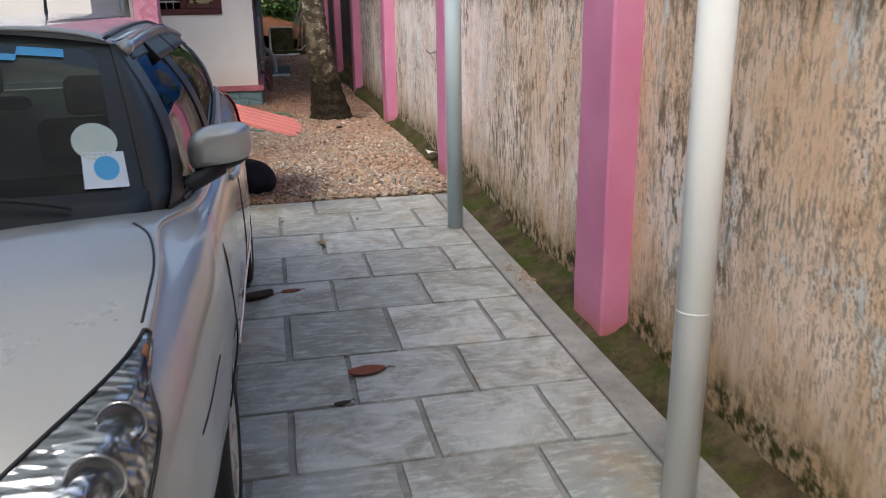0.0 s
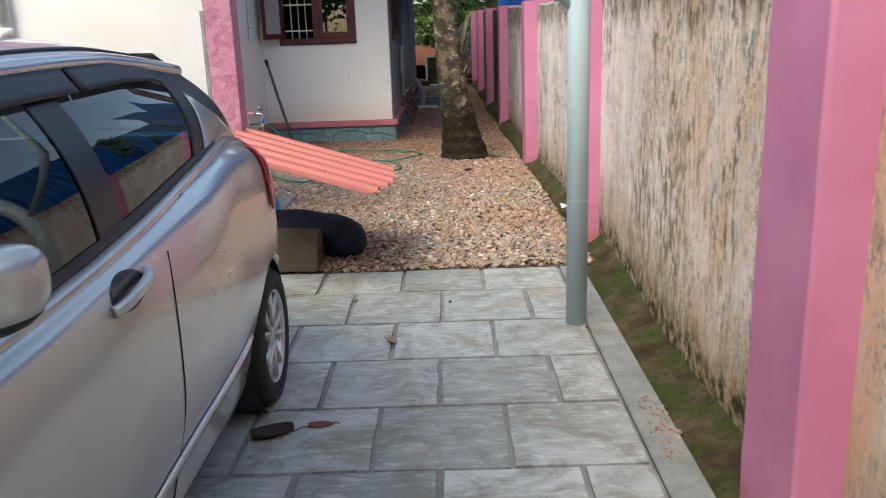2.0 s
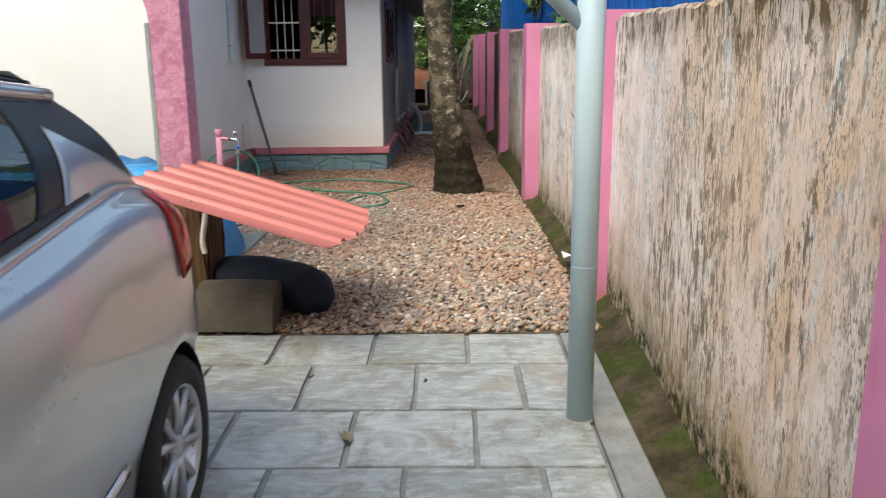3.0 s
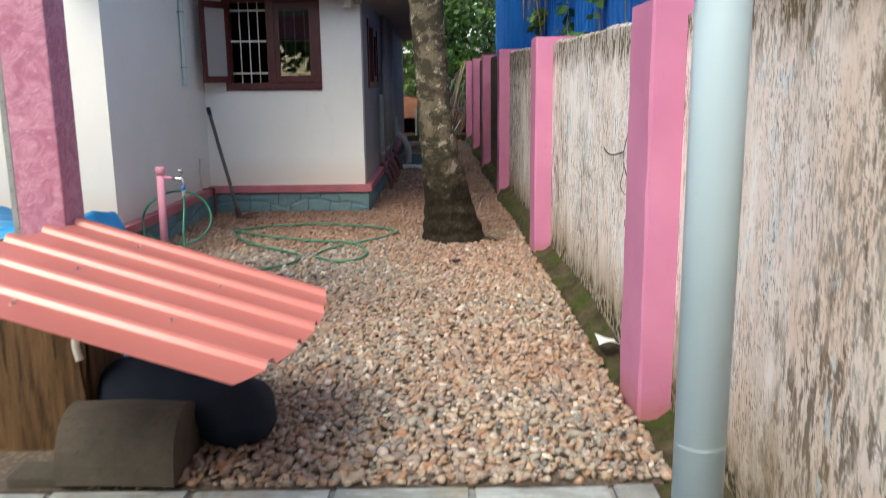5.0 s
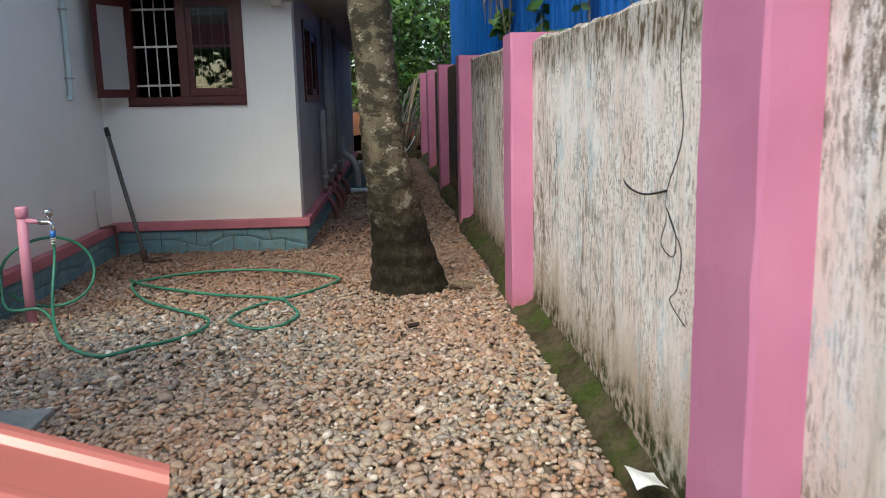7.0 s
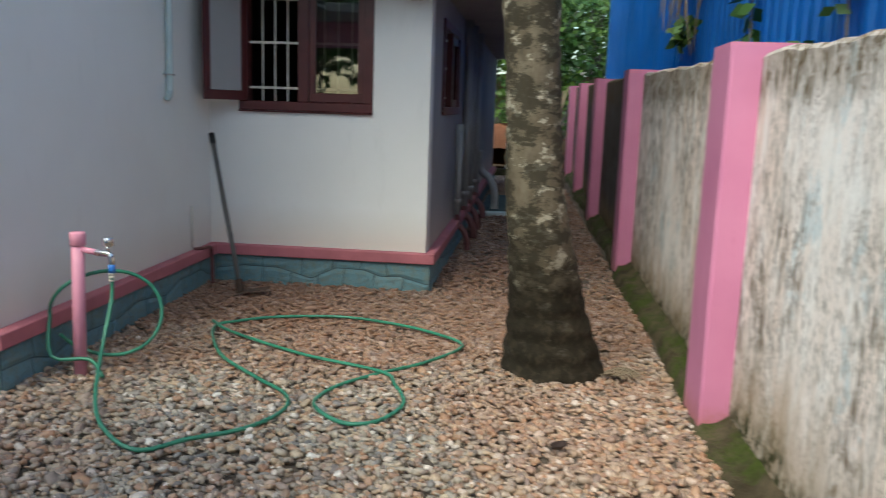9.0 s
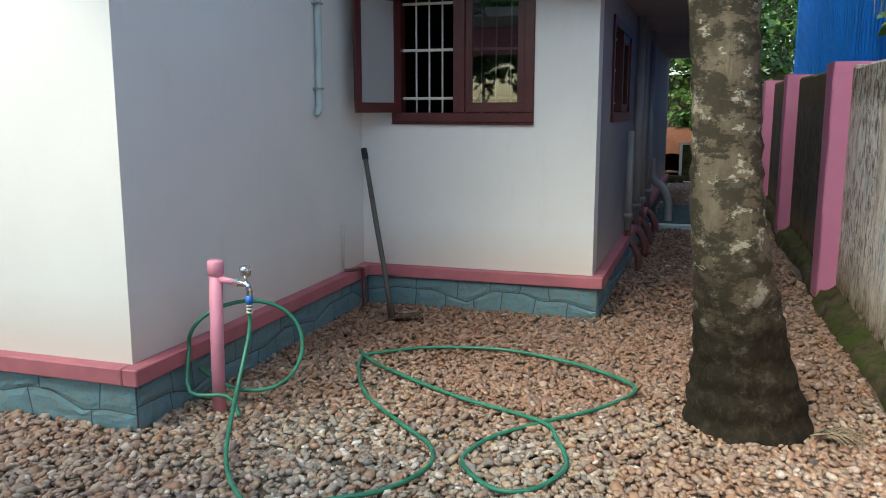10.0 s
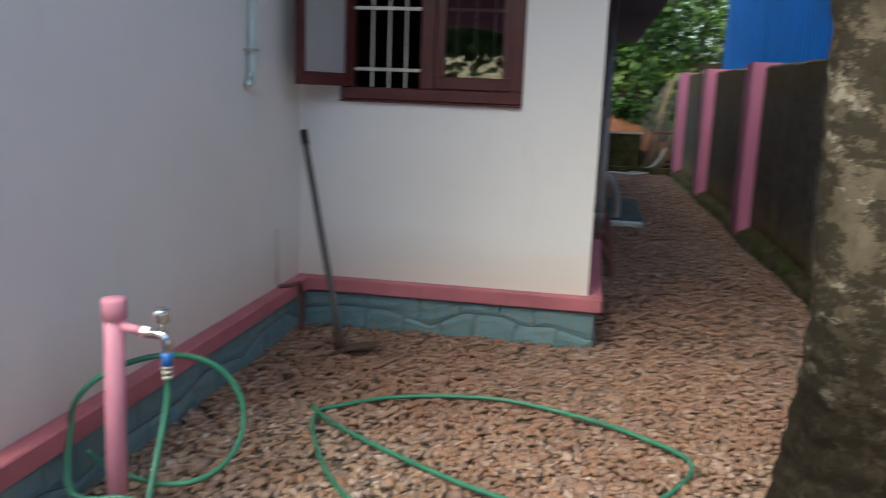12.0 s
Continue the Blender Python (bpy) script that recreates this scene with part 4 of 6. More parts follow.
def build_car():
    car = thing("hatchback_car", "silver hatchback car parked on the stone paving", "car", at=(CAR_X, CAR_Y, 0))
    # body shell with open wheel arches
    ys = [CAR_RINGS[0][0] + (CAR_RINGS[-1][0] - CAR_RINGS[0][0]) * i / 84 for i in range(85)]
    bm = bmesh.new()
    rings = []
    for y in ys:
        half = car_section(y)
        ring = half + [Vector((-p.x, p.y, p.z)) for p in reversed(half[1:-1])]
        rings.append([bm.verts.new(p) for p in ring])
    n = len(rings[0])
    for a, b in zip(rings, rings[1:]):
        for k in range(n):
            bm.faces.new((a[k], a[(k + 1) % n], b[(k + 1) % n], b[k]))
    bm.faces.new(rings[0])
    bm.faces.new(list(reversed(rings[-1])))
    bmesh.ops.recalc_face_normals(bm, faces=bm.faces)
    HUBS = (2.02 - CAR_Y, 4.49 - CAR_Y)
    cut = []
    for hy in HUBS:
        for sx in (-1, 1):
            c = lathe([(0.001, sx * 0.50), (0.342, sx * 0.50), (0.342, sx * 1.0), (0.001, sx * 1.0)], 48)
            for v in c.verts:
                v.co += Vector((0, hy, 0.315))
            cut.append(c)
    body = solid_of(bm, cut)
    b = part("body", body, PAINT, car, smooth=True)
    for poly in b.data.polygons:
        poly.use_smooth = True
    # roof with rounded rails
    def roof(u, v):
        p = 2 * u - 1
        y = 2.52 + 0.10 * p * p + (4.47 - 2.52 - 0.16 * p * p) * v
        edge = abs(p) ** 6
        return Vector((p * 0.535, y - CAR_Y, 1.573 + 0.035 * math.sin(math.pi * min(1, v * 0.95 + 0.05)) - 0.025 * p * p - 0.05 * edge - 0.08 * max(0, v - 0.6)))
    part("roof", sheet_grid(24, 24, roof, thick=0.012), PAINT, car, smooth=True)
    for sx in (-1, 1):
        part("roof_rail", tube([roof(0.5 + sx * 0.497, v / 20) + Vector((sx * 0.006, 0, -0.012)) for v in range(21)], 0.027, 10), PAINT, car, "silver roof edge", smooth=True)
        part("roof_ditch", tube([roof(0.5 + sx * 0.455, v / 20) + Vector((0, 0, 0.002)) for v in range(21)], 0.007, 6), BLACK, car, "black roof ditch strip", smooth=True)
    # cabin sides
    def at_y(y, v):
        a, b = 2.02 + 0.60 * v, 4.66 - 0.24 * v
        return (y - a) / (b - a)
    for sx in (-1, 1):
        o = part("side_window", sheet_grid(60, 16, lambda s, v: green_side(0.02 + 0.90 * s, 0.02 + 0.92 * v, sx)), CAR_GLASS, car, "dark tinted side glass", smooth=True)
        o.visible_shadow = False
        # black surround in smooth strips: front corner, middle pillar, rear corner, top and bottom
        def strip(ya, yb, v0=0.0, v1=1.0, out=0.005):
            def fn(u, v):
                h = v0 + (v1 - v0) * v
                return green_side(at_y(ya(h) + (yb(h) - ya(h)) * u, h), h, sx) + Vector((sx * out, 0, 0))
            part("window_surround", sheet_grid(24, 12, fn, thick=0.004), BLACK, car, "gloss black window surround", smooth=True)
        strip(lambda h: 2.02 + 0.60 * h, lambda h: 2.15 + 0.60 * h)
        strip(lambda h: 3.04 + 0.03 * h, lambda h: 3.19 + 0.04 * h)
        strip(lambda h: 3.95 + 0.13 * h - 0.05 * (1 - h) ** 6, lambda h: 4.655 - 0.24 * h)
        strip(lambda h: 2.10 + 0.60 * h, lambda h: 4.30, 0.86, 1.0, 0.006)
        strip(lambda h: 2.12 + 0.60 * h, lambda h: 4.05, 0.0, 0.055, 0.006)
        # silver quarter panel behind the rear window and rain visors over the glass
        bm = sheet_grid(10, 12, lambda u, v: green_side(0.775 + 0.065 * v + u * (0.225 - 0.065 * v) * (1 - v ** 1.3), 0.66 * v, sx) + Vector((sx * 0.011, 0, 0)), thick=0.004)
        part("quarter_panel", bm, PAINT, car, "silver quarter panel", smooth=True)
        for s0, s1 in ((0.20, 0.425), (0.435, 0.76)):
            part("rain_visor", sheet_grid(16, 3, lambda u, v: green_side(s0 + (s1 - s0) * u, 0.80 + 0.15 * v, sx) + Vector((sx * (0.026 - 0.014 * v), 0, 0)), thick=0.003), BLACK, car, "smoked rain visor", smooth=True)
        part("belt_strip", tube([green_side(0.04 + 0.80 * i / 30, 0.02, sx) + Vector((sx * 0.006, 0, 0)) for i in range(31)], 0.009, 6), BLACK, car, "black belt moulding")
    def ws_glass(s, v):
        return 0.05 < s < 0.95 and 0.09 < v < 0.94
    g, f = cell_split(40, 20, lambda s, v: screen(2 * s - 1, v), ws_glass)
    part("windscreen_border", f, BLACK, car, smooth=True)
    o = part("windscreen", g, WINDSCREEN, car, "clear windscreen with stickers", smooth=True)
    o.visible_shadow = False
    g, f = cell_split(30, 12, lambda s, v: back_screen(2 * s - 1, v), lambda s, v: 0.08 < s < 0.92 and 0.1 < v < 0.9)
    part("tailgate_frame", f, PAINT, car, smooth=True)
    o = part("rear_window", g, CAR_GLASS, car, smooth=True)
    o.visible_shadow = False
    # black A pillars between screen and side
    for sx in (-1, 1):
        part("a_pillar", sheet_grid(2, 12, lambda u, v: screen(sx * 0.985, v).lerp(green_side(0.008, v, sx), u) + Vector((sx * 0.004, 0, 0.004)), thick=0.004), BLACK, car, "black windscreen pillar", smooth=True)
    # cowl, wipers
    part("cowl", sheet_grid(20, 2, lambda u, v: screen(2 * u - 1, -0.06 + 0.16 * v) + Vector((0, -0.01, 0.006)), thick=0.004), BLACK, car, "black plastic cowl", smooth=True)
    for px in (0.72, 0.08):
        part("wiper", tube([screen(px - 0.62 * i / 10, 0.03 + 0.05 * math.sin(i / 10 * 3)) + Vector((0, -0.018, 0.022)) for i in range(11)], 0.008, 6), BLACK, car, "black wiper blade")
    # stickers on the glass
    def sticker(cu, cv, w, h, mat, label, rnd=False):
        def fn(u, v):
            a, b = 2 * u - 1, 2 * v - 1
            if rnd:
                a, b = a * math.sqrt(max(0, 1 - b * b / 2)), b * math.sqrt(max(0, 1 - a * a / 2))
            return screen(cu + a * w, cv + b * h) + Vector((0, -0.003, 0.004))
        return part("sticker", sheet_grid(8, 8, fn), mat, car, label)
    BLUE_STICK = plain("sky_blue_sticker", (0.07, 0.42, 0.75), 0.4, 0, 60, 0.1, 0)
    PALE_STICK = plain("pale_green_sticker", (0.60, 0.68, 0.60), 0.4, 0, 60, 0.1, 0)
    WHITE_STICK = plain("white_sticker", (0.75, 0.80, 0.84), 0.4, 0, 60, 0.05, 0)
    sticker(0.825, 0.315, 0.095, 0.085, PALE_STICK, "round pale green windscreen sticker", True)
    sticker(0.85, 0.19, 0.085, 0.075, WHITE_STICK, "square white windscreen sticker")
    o = sticker(0.86, 0.197, 0.05, 0.05, BLUE_STICK, "blue disc on the sticker", True)
    o.location.y -= 0.003
    sticker(0.60, 0.855, 0.125, 0.036, BLUE_STICK, "strip of blue tape")
    sticker(0.36, 0.80, 0.12, 0.026, BLUE_STICK, "strip of blue tape")
    # lamps
    for sx in (-1, 1):
        def hl(u, v, lift):
            y = 0.90 + 0.47 * u
            lo, hi = 0.50 + 0.15 * u, 0.87 - 0.115 * u
            if u > 0.6:
                lo += (hi - lo) * (u - 0.6) * 1.6
            return car_point(y, lo + (hi - lo) * v, lift, sx)
        lamp = part("headlamp", sheet_grid(16, 8, lambda u, v: hl(u, v, 0.003)), HOUSING, car, "clear swept headlamp", smooth=True)
        for u, r in ((0.30, 0.058), (0.52, 0.05), (0.14, 0.045)):
            c = hl(u, 0.5, 0.0)
            bowl = lathe([(0.001, 0.0), (r * 0.5, 0.004), (r * 0.85, 0.016), (r, 0.03), (r * 1.04, 0.028)], 24)
            for v in bowl.verts:
                v.co = Vector((v.co.y, -v.co.x, v.co.z)) * 0.9 + c + Vector((0, -0.012, 0.002))
            part("reflector", bowl, CHROME, lamp, "chrome lamp bowl", smooth=True)
        part("lens", sheet_grid(16, 8, lambda u, v: hl(u, v, 0.024 * math.sin(math.pi * u) ** 0.4 * math.sin(math.pi * v) ** 0.4 + 0.004)), LENS, lamp, smooth=True).visible_shadow = False
        rim = [hl(i / 16, 0, 0.006) for i in range(17)] + [hl(1, j / 8, 0.006) for j in range(1, 9)] + [hl(1 - i / 16, 1, 0.006) for i in range(1, 17)] + [hl(0, 1 - j / 8, 0.006) for j in range(1, 9)]
        part("lamp_seal", line_on(rim, 0.004), BLACK, lamp, smooth=True)
        part("turn_lens", sheet_grid(5, 5, lambda u, v: hl(0.82 + 0.07 * u, 0.28 + 0.40 * v, 0.012)), AMBER, lamp, "amber turn signal")
        def tl(u, v):
            return at_height(4.60 + 0.36 * u, 0.85 + 0.05 * u + (0.29 - 0.14 * u) * v, 0.012, sx)
        part("tail_lamp", sheet_grid(10, 8, tl, thick=0.006), REDLENS, car, "red tail lamp", smooth=True)
        # shut lines
        hood = [car_point(1.86, 0.80, 0.001, sx), car_point(1.80, 0.775, 0.001, sx), car_point(1.72, 0.765, 0.001, sx), car_point(1.62, 0.762, 0.001, sx), car_point(1.50, 0.765, 0.001, sx), car_point(1.40, 0.765, 0.001, sx)]
        part("shut_line", line_on(spline(hood, 5)), BLACK, car)
        for yd, lean in ((2.16, 0.0), (3.12, 0.03)):
            zs = [0.30, 0.45, 0.6, 0.75, 0.9, 1.02]
            if yd > 4:
                zs = [0.66, 0.75, 0.85, 0.95, 1.05]
            part("door_gap", line_on(spline([at_height(yd + lean * k + (0.10 * max(0, 0.8 - z) if yd > 4 else 0), z, 0.0005, sx) for k, z in enumerate(zs)], 4), 0.003), BLACK, car)
        part("sill_gap", line_on([at_height(2.45 + 1.62 * i / 20, 0.285, 0.0, sx) for i in range(21)], 0.004), BLACK, car)
        part("bumper_gap", line_on([at_height(1.36 + 0.32 * i / 8, 0.70 + 0.05 * i / 8, 0.0, sx) for i in range(9)], 0.003), BLACK, car)
        part("side_moulding", sheet_grid(30, 3, lambda u, v: at_height(2.50 + 1.50 * u, 0.395 + 0.05 * v + 0.06 * u, 0.016 * math.sin(math.pi * (0.12 + 0.76 * v)), sx), thick=0.003), CHROME, car, "bright lower door moulding", smooth=True)
        # handles
        for yh in (2.98,):
            cup = sheet_grid(12, 8, lambda u, v: at_height(yh + 0.10 * (2 * u - 1) * math.sqrt(max(0, 1 - (2 * v - 1) ** 2 / 2)), 1.0 + 0.045 * (2 * v - 1) * math.sqrt(max(0, 1 - (2 * u - 1) ** 2 / 2)), 0.002, sx))
            hd = part("door_handle", cup, BLACKGLOSS, car, "silver door handle over a dark cup", smooth=True)
            part("grip", tube(spline([at_height(yh - 0.115, 0.983, 0.006, sx), at_height(yh - 0.07, 0.991, 0.028, sx), at_height(yh + 0.06, 1.008, 0.03, sx), at_height(yh + 0.115, 1.014, 0.006, sx)], 6), 0.015, 10), PAINT, hd, smooth=True)
        # mirror
        mr = part("mirror_arm", tube([(sx * 0.70, 2.25 - CAR_Y, 1.075), (sx * 0.78, 2.32 - CAR_Y, 1.10), (sx * 0.84, 2.36 - CAR_Y, 1.125)], 0.028, 10), BLACK, car, "black mirror arm", smooth=True)
        shell = bmesh.new()
        bmesh.ops.create_uvsphere(shell, u_segments=28, v_segments=16, radius=1.0)
        low = bmesh.new()
        bmesh.ops.create_uvsphere(low, u_segments=28, v_segments=10, radius=1.0)
        for m, zz in ((shell, 1.0), (low, 1.05)):
            for v in m.verts:
                c = v.co
                e = lambda t, k: math.copysign(abs(t) ** k, t)
                wx = e(c.x, 0.72) * 0.104
                wx *= 1.0 if zz == 1.0 or c.z < -0.35 else 0.8
                v.co = Vector((sx * (0.842 + wx), 2.375 - CAR_Y + e(c.y, 0.8) * (0.07 + 0.02 * c.z) * (1.0 if zz == 1.0 or c.z < -0.35 else 0.8) + 0.012 * c.x, 1.19 + 0.018 * c.x + e(c.z, 0.66) * 0.073 * (zz if zz == 1.0 or c.z < -0.35 else 0.8) - (0.004 if zz < 1 else 0)))
        part("mirror_shell", shell, PAINT, mr, "silver mirror housing", smooth=True)
        part("mirror_base", low, BLACK, mr, "black mirror underside", smooth=True)
        part("mirror_corner", sheet_grid(4, 6, lambda u, v: green_side(0.0 + 0.045 * u, 0.03 + 0.36 * v * (1 - 0.8 * u), sx) + Vector((sx * 0.006, 0, 0)), thick=0.003), BLACK, car)
        # wheels
        for hy in HUBS:
            wh = part("wheel", lathe([(0.19, -0.09), (0.235, -0.095), (0.285, -0.09), (0.302, -0.065), (0.306, 0.0), (0.302, 0.06), (0.285, 0.085), (0.235, 0.092), (0.205, 0.085), (0.19, 0.06), (0.19, -0.09)], 48), RUBBER, car, "black tyre with an alloy rim", smooth=True)
            wh.matrix_basis = pose(sx * 0.735, hy, 0.305, 0, 0, 0 if sx > 0 else 180)
            rim = lathe([(0.205, 0.084), (0.198, 0.082), (0.19, 0.06), (0.185, -0.02), (0.05, -0.03)], 40)
            part("rim", rim, ALLOY, wh, smooth=True)
            for k in range(10):
                a = 2 * math.pi * (k // 2) / 5 + (0.17 if k % 2 else -0.17)
                sp = bmesh.new()
                c, s = math.cos(a), math.sin(a)
                b2 = 2 * math.pi * (k // 2) / 5 + (0.28 if k % 2 else -0.28)
                c2, s2 = math.cos(b2), math.sin(b2)
                tube([(0.062, 0.045 * c, 0.045 * s), (0.068, 0.11 * (c + c2) / 2, 0.11 * (s + s2) / 2), (0.066, 0.192 * c2, 0.192 * s2)], [0.016, 0.013, 0.016], 8, sp)
                part("spoke", sp, ALLOY, wh, smooth=True)
            part("hub_cap", lathe([(0.001, 0.076), (0.03, 0.074), (0.045, 0.062), (0.05, 0.04)], 24), ALLOY, wh, smooth=True)
            part("brake_disc", lathe([(0.001, -0.005), (0.13, -0.005), (0.13, -0.02), (0.001, -0.02)], 32), RUST, wh, smooth=True)
            part("arch_liner", lathe([(0.341, sx * 0.50 if sx > 0 else 0.50), (0.341, 0.80)], 40), BLACK, car).matrix_basis = pose(0, hy, 0.315, 0, 0, 0 if sx > 0 else 180)
    # number plate area, grille, antenna, cabin
    part("grille", sheet_grid(20, 6, lambda u, v: car_point(0.865 + 0.06 * abs(2 * u - 1) ** 2, 0.36 + 0.22 * v, 0.006, 1 if u >= 0.5 else -1) * 1 if abs(2 * u - 1) > 0.02 else Vector((0, 0.85 - CAR_Y, 0.36 + 0.28 * v))), BLACK, car, "black front grille")
    part("antenna", tube([(0, 3.93 - CAR_Y, 1.57), (0, 3.94 - CAR_Y, 1.62), (0, 3.98 - CAR_Y, 1.80)], [0.014, 0.008, 0.004], 8), BLACK, car, "short black roof antenna")
    part("dashboard", box(-0.66, 0.66, 1.98 - CAR_Y, 2.45 - CAR_Y, 0.9, 1.085, 0.05, 3), INTERIOR, car, "dark dashboard", smooth=True)
    part("cabin_floor", box(-0.74, 0.74, 2.2 - CAR_Y, 4.7 - CAR_Y, 1.06, 1.07), INTERIOR, car)
    for sx in (-1, 1):
        for y0 in (2.95, 3.85):
            st = box(sx * 0.36 - 0.23, sx * 0.36 + 0.23, y0 - CAR_Y, y0 + 0.14 - CAR_Y, 1.07, 1.22, 0.05, 3)
            box(sx * 0.36 - 0.12, sx * 0.36 + 0.12, y0 + 0.03 - CAR_Y, y0 + 0.12 - CAR_Y, 1.23, 1.38, 0.04, 3, bm=st)
            part("car_seat", st, INTERIOR, car, "dark grey car seat", smooth=True)
    return car


def housing_mat():
    n = Nodes("headlamp_housing", 0.10, 0.9)
    n.color(n.mix(n.ramp(n.voronoi(30, 'F1', "Color", (0.5, 1.4, 1)), [(0.25, 0), (0.7, 1)]), (0.80, 0.82, 0.84), (0.30, 0.31, 0.32)))
    n.bump(n.voronoi(44, 'F1', "Distance", (0.35, 1.3, 1)), 0.7, 0.008)
    return n.mat


HOUSING = housing_mat()
AMBER = plain("amber_lens", (0.55, 0.17, 0.02), 0.2, 0, 60, 0.1, 0)
REDLENS = plain("red_lamp_lens", (0.30, 0.012, 0.012), 0.12, 0, 60, 0.1, 0)
BLACKGLOSS = plain("dark_handle_cup", (0.03, 0.03, 0.032), 0.25, 0, 60, 0.1, 0)
INTERIOR = plain("dark_cabin_cloth", (0.022, 0.022, 0.024), 0.8, 0, 40, 0.2, 0.1)
build_car()

# ---- porch column with its beam ----


def marbled():
    n = Nodes("pink_marbled_paint", 0.55).world_pos()
    c = n.mix(n.ramp(n.noise(9, 6, 0.75, None, 1.5), [(0.4, 0), (0.6, 1)]), (0.36, 0.12, 0.19), (0.50, 0.23, 0.31))
    c = n.mix(n.ramp(n.noise(26, 5, 0.7), [(0.55, 0), (0.7, 0.6)]), c, (0.58, 0.40, 0.44))
    n.color(c)
    n.bump(n.noise(20, 4), 0.2, 0.004)
    return n.mat


MARBLE = marbled()
column = thing("porch_column", "pink marbled porch column on a rough brown base", "column", at=(-0.62, 7.05, 0))
part("shaft", box(-0.095, 0.095, -0.095, 0.095, 0.86, 2.75, 0.008, 2), MARBLE, column)
part("grey_edge_strip", box(-0.125, -0.096, -0.09, 0.09, 0.88, 1.76, 0.004), CEMENT, column, "narrow grey edge strip")
rng = random.Random(8)
bm = box(-0.24, 0.19, -0.26, 0.15, -0.02, 0.86, 0.03, 2)
bmesh.ops.subdivide_edges(bm, edges=bm.edges[:], cuts=3, use_grid_fill=True)
for v in bm.verts:
    v.co += Vector((rng.uniform(-.012, .012), rng.uniform(-.012, .012), 0))
part("pedestal", bm, BROWNWOOD, column, "rough brown unpainted pillar base")
bm = bmesh.new()
prof = [(-0.095, 1.75)] + [(-0.095 - 0.9 * (1 - math.cos(a)), 1.75 + 0.62 * math.sin(a)) for a in (k * math.pi / 24 for k in range(1, 13))] + [(-0.995, 2.75), (-0.095, 2.75)]
f = [bm.verts.new((x, -0.09, z)) for x, z in prof]
g = [bm.verts.new((x, 0.09, z)) for x, z in prof]
for k in range(len(f)):
    m = (k + 1) % len(f)
    bm.faces.new((f[k], f[m], g[m], g[k]))
bm.faces.new(f)
bm.faces.new(list(reversed(g)))
bmesh.ops.recalc_face_normals(bm, faces=bm.faces)
part("arch", bm, MARBLE, column, "curved pink arch shoulder")
structure(obj("porch_beam", box(-5.0, -1.616, 6.95, 7.15, 2.37, 2.75, 0.01), MARBLE), "pink marbled porch beam", "beam")

# porch roof out of view, its depth chosen to shade the front wall
structure(obj("porch_roof", box(-5.0, -0.52, 6.95, 8.5, 2.755, 2.88, 0.01), CEMENT), "unseen flat cement porch roof on the pink column, shading the front wall", "roof")

# ---- salmon sheet cover beside the column ----
cover = thing("roofing_sheet", "salmon pink ribbed roofing sheet sloping over the clutter", "roofing sheet", at=(0, 0, 0))


def cover_point(u, v):
    far = Vector((-0.52, 7.10, 0.918)).lerp(Vector((0.50, 7.05, 0.612)), u)
    near = Vector((-0.57, 5.80, 0.985)).lerp(Vector((0.43, 5.75, 0.685)), u)
    p = far.lerp(near, v)
    q = (v * 5.0) % 1.0
    rib = min(1, max(0, min(q / 0.07, (0.30 - q) / 0.07)))
    return p + Vector((0.0, 0.0, 0.024 * rib))


def cover_uv(u, v):
    reach = 1.0 + 0.10 * math.sin(math.pi * min(1, max(0, v * 0.95 + 0.02))) ** 0.6
    return cover_point(u * reach, v)


part("sheet", sheet_grid(10, 100, cover_uv, thick=0.002), PINK_SHEET, cover)
for u, v in ((0.3, 0.12), (0.3, 0.52), (0.7, 0.3), (0.72, 0.72), (0.35, 0.9)):
    c = cover_point(u, v)
    part("screw", tube([c - Vector((0, 0, 0.004)), c + Vector((0, 0, 0.012))], 0.009, 8), CHROME, cover)

# ---- clutter under the sheet ----


def roll(name, pts, r, mat, label, cat, flat=0.8, lump=0.12, seed=2):
    core = spline(pts, 8)
    bm = bmesh.new()
    rings, seg = [], 20
    n = len(core)
    for i, c in enumerate(core):
        e = min(1, 0.35 + 3.5 * min(i, n - 1 - i) / n)
        d = (core[min(i + 1, n - 1)] - core[max(i - 1, 0)]).normalized()
        s = d.cross(Vector((0, 0, 1))).normalized()
        ring = []
        for k in range(seg):
            a = 2 * math.pi * k / seg
            w = 1 + lump * noise.noise(Vector((i * 0.35 + seed, math.cos(a) * 2, math.sin(a) * 2))) + 0.04 * math.sin(7 * a + i * 0.4)
            ring.append(bm.verts.new(c + (s * math.cos(a) + Vector((0, 0, 1)) * math.sin(a) * flat) * r * e * w))
        rings.append(ring)
    for a, b in zip(rings, rings[1:]):
        for k in range(seg):
            bm.faces.new((a[k], a[(k + 1) % seg], b[(k + 1) % seg], b[k]))
    bm.faces.new(rings[0])
    bm.faces.new(rings[-1])
    bmesh.ops.recalc_face_normals(bm, faces=bm.faces)
    return tagged(obj(name, bm, mat, smooth=True), label, cat)


roll("rolled_tarpaulin", [(-0.55, 7.02, 0.17), (-0.2, 6.98, 0.19), (0.1, 6.88, 0.16), (0.30, 6.78, 0.12)], 0.175, NAVY, "rolled dark navy tarpaulin lying on the pebbles", "tarpaulin", 0.85)
CLAY = cement("old_grey_block", (0.075, 0.06, 0.042))
bm = bmesh.new()
prof = [(0.19 * math.cos(a), 0.03 + 0.25 * math.sin(a) ** 0.8) for a in (math.pi * k / 14 for k in range(15))]
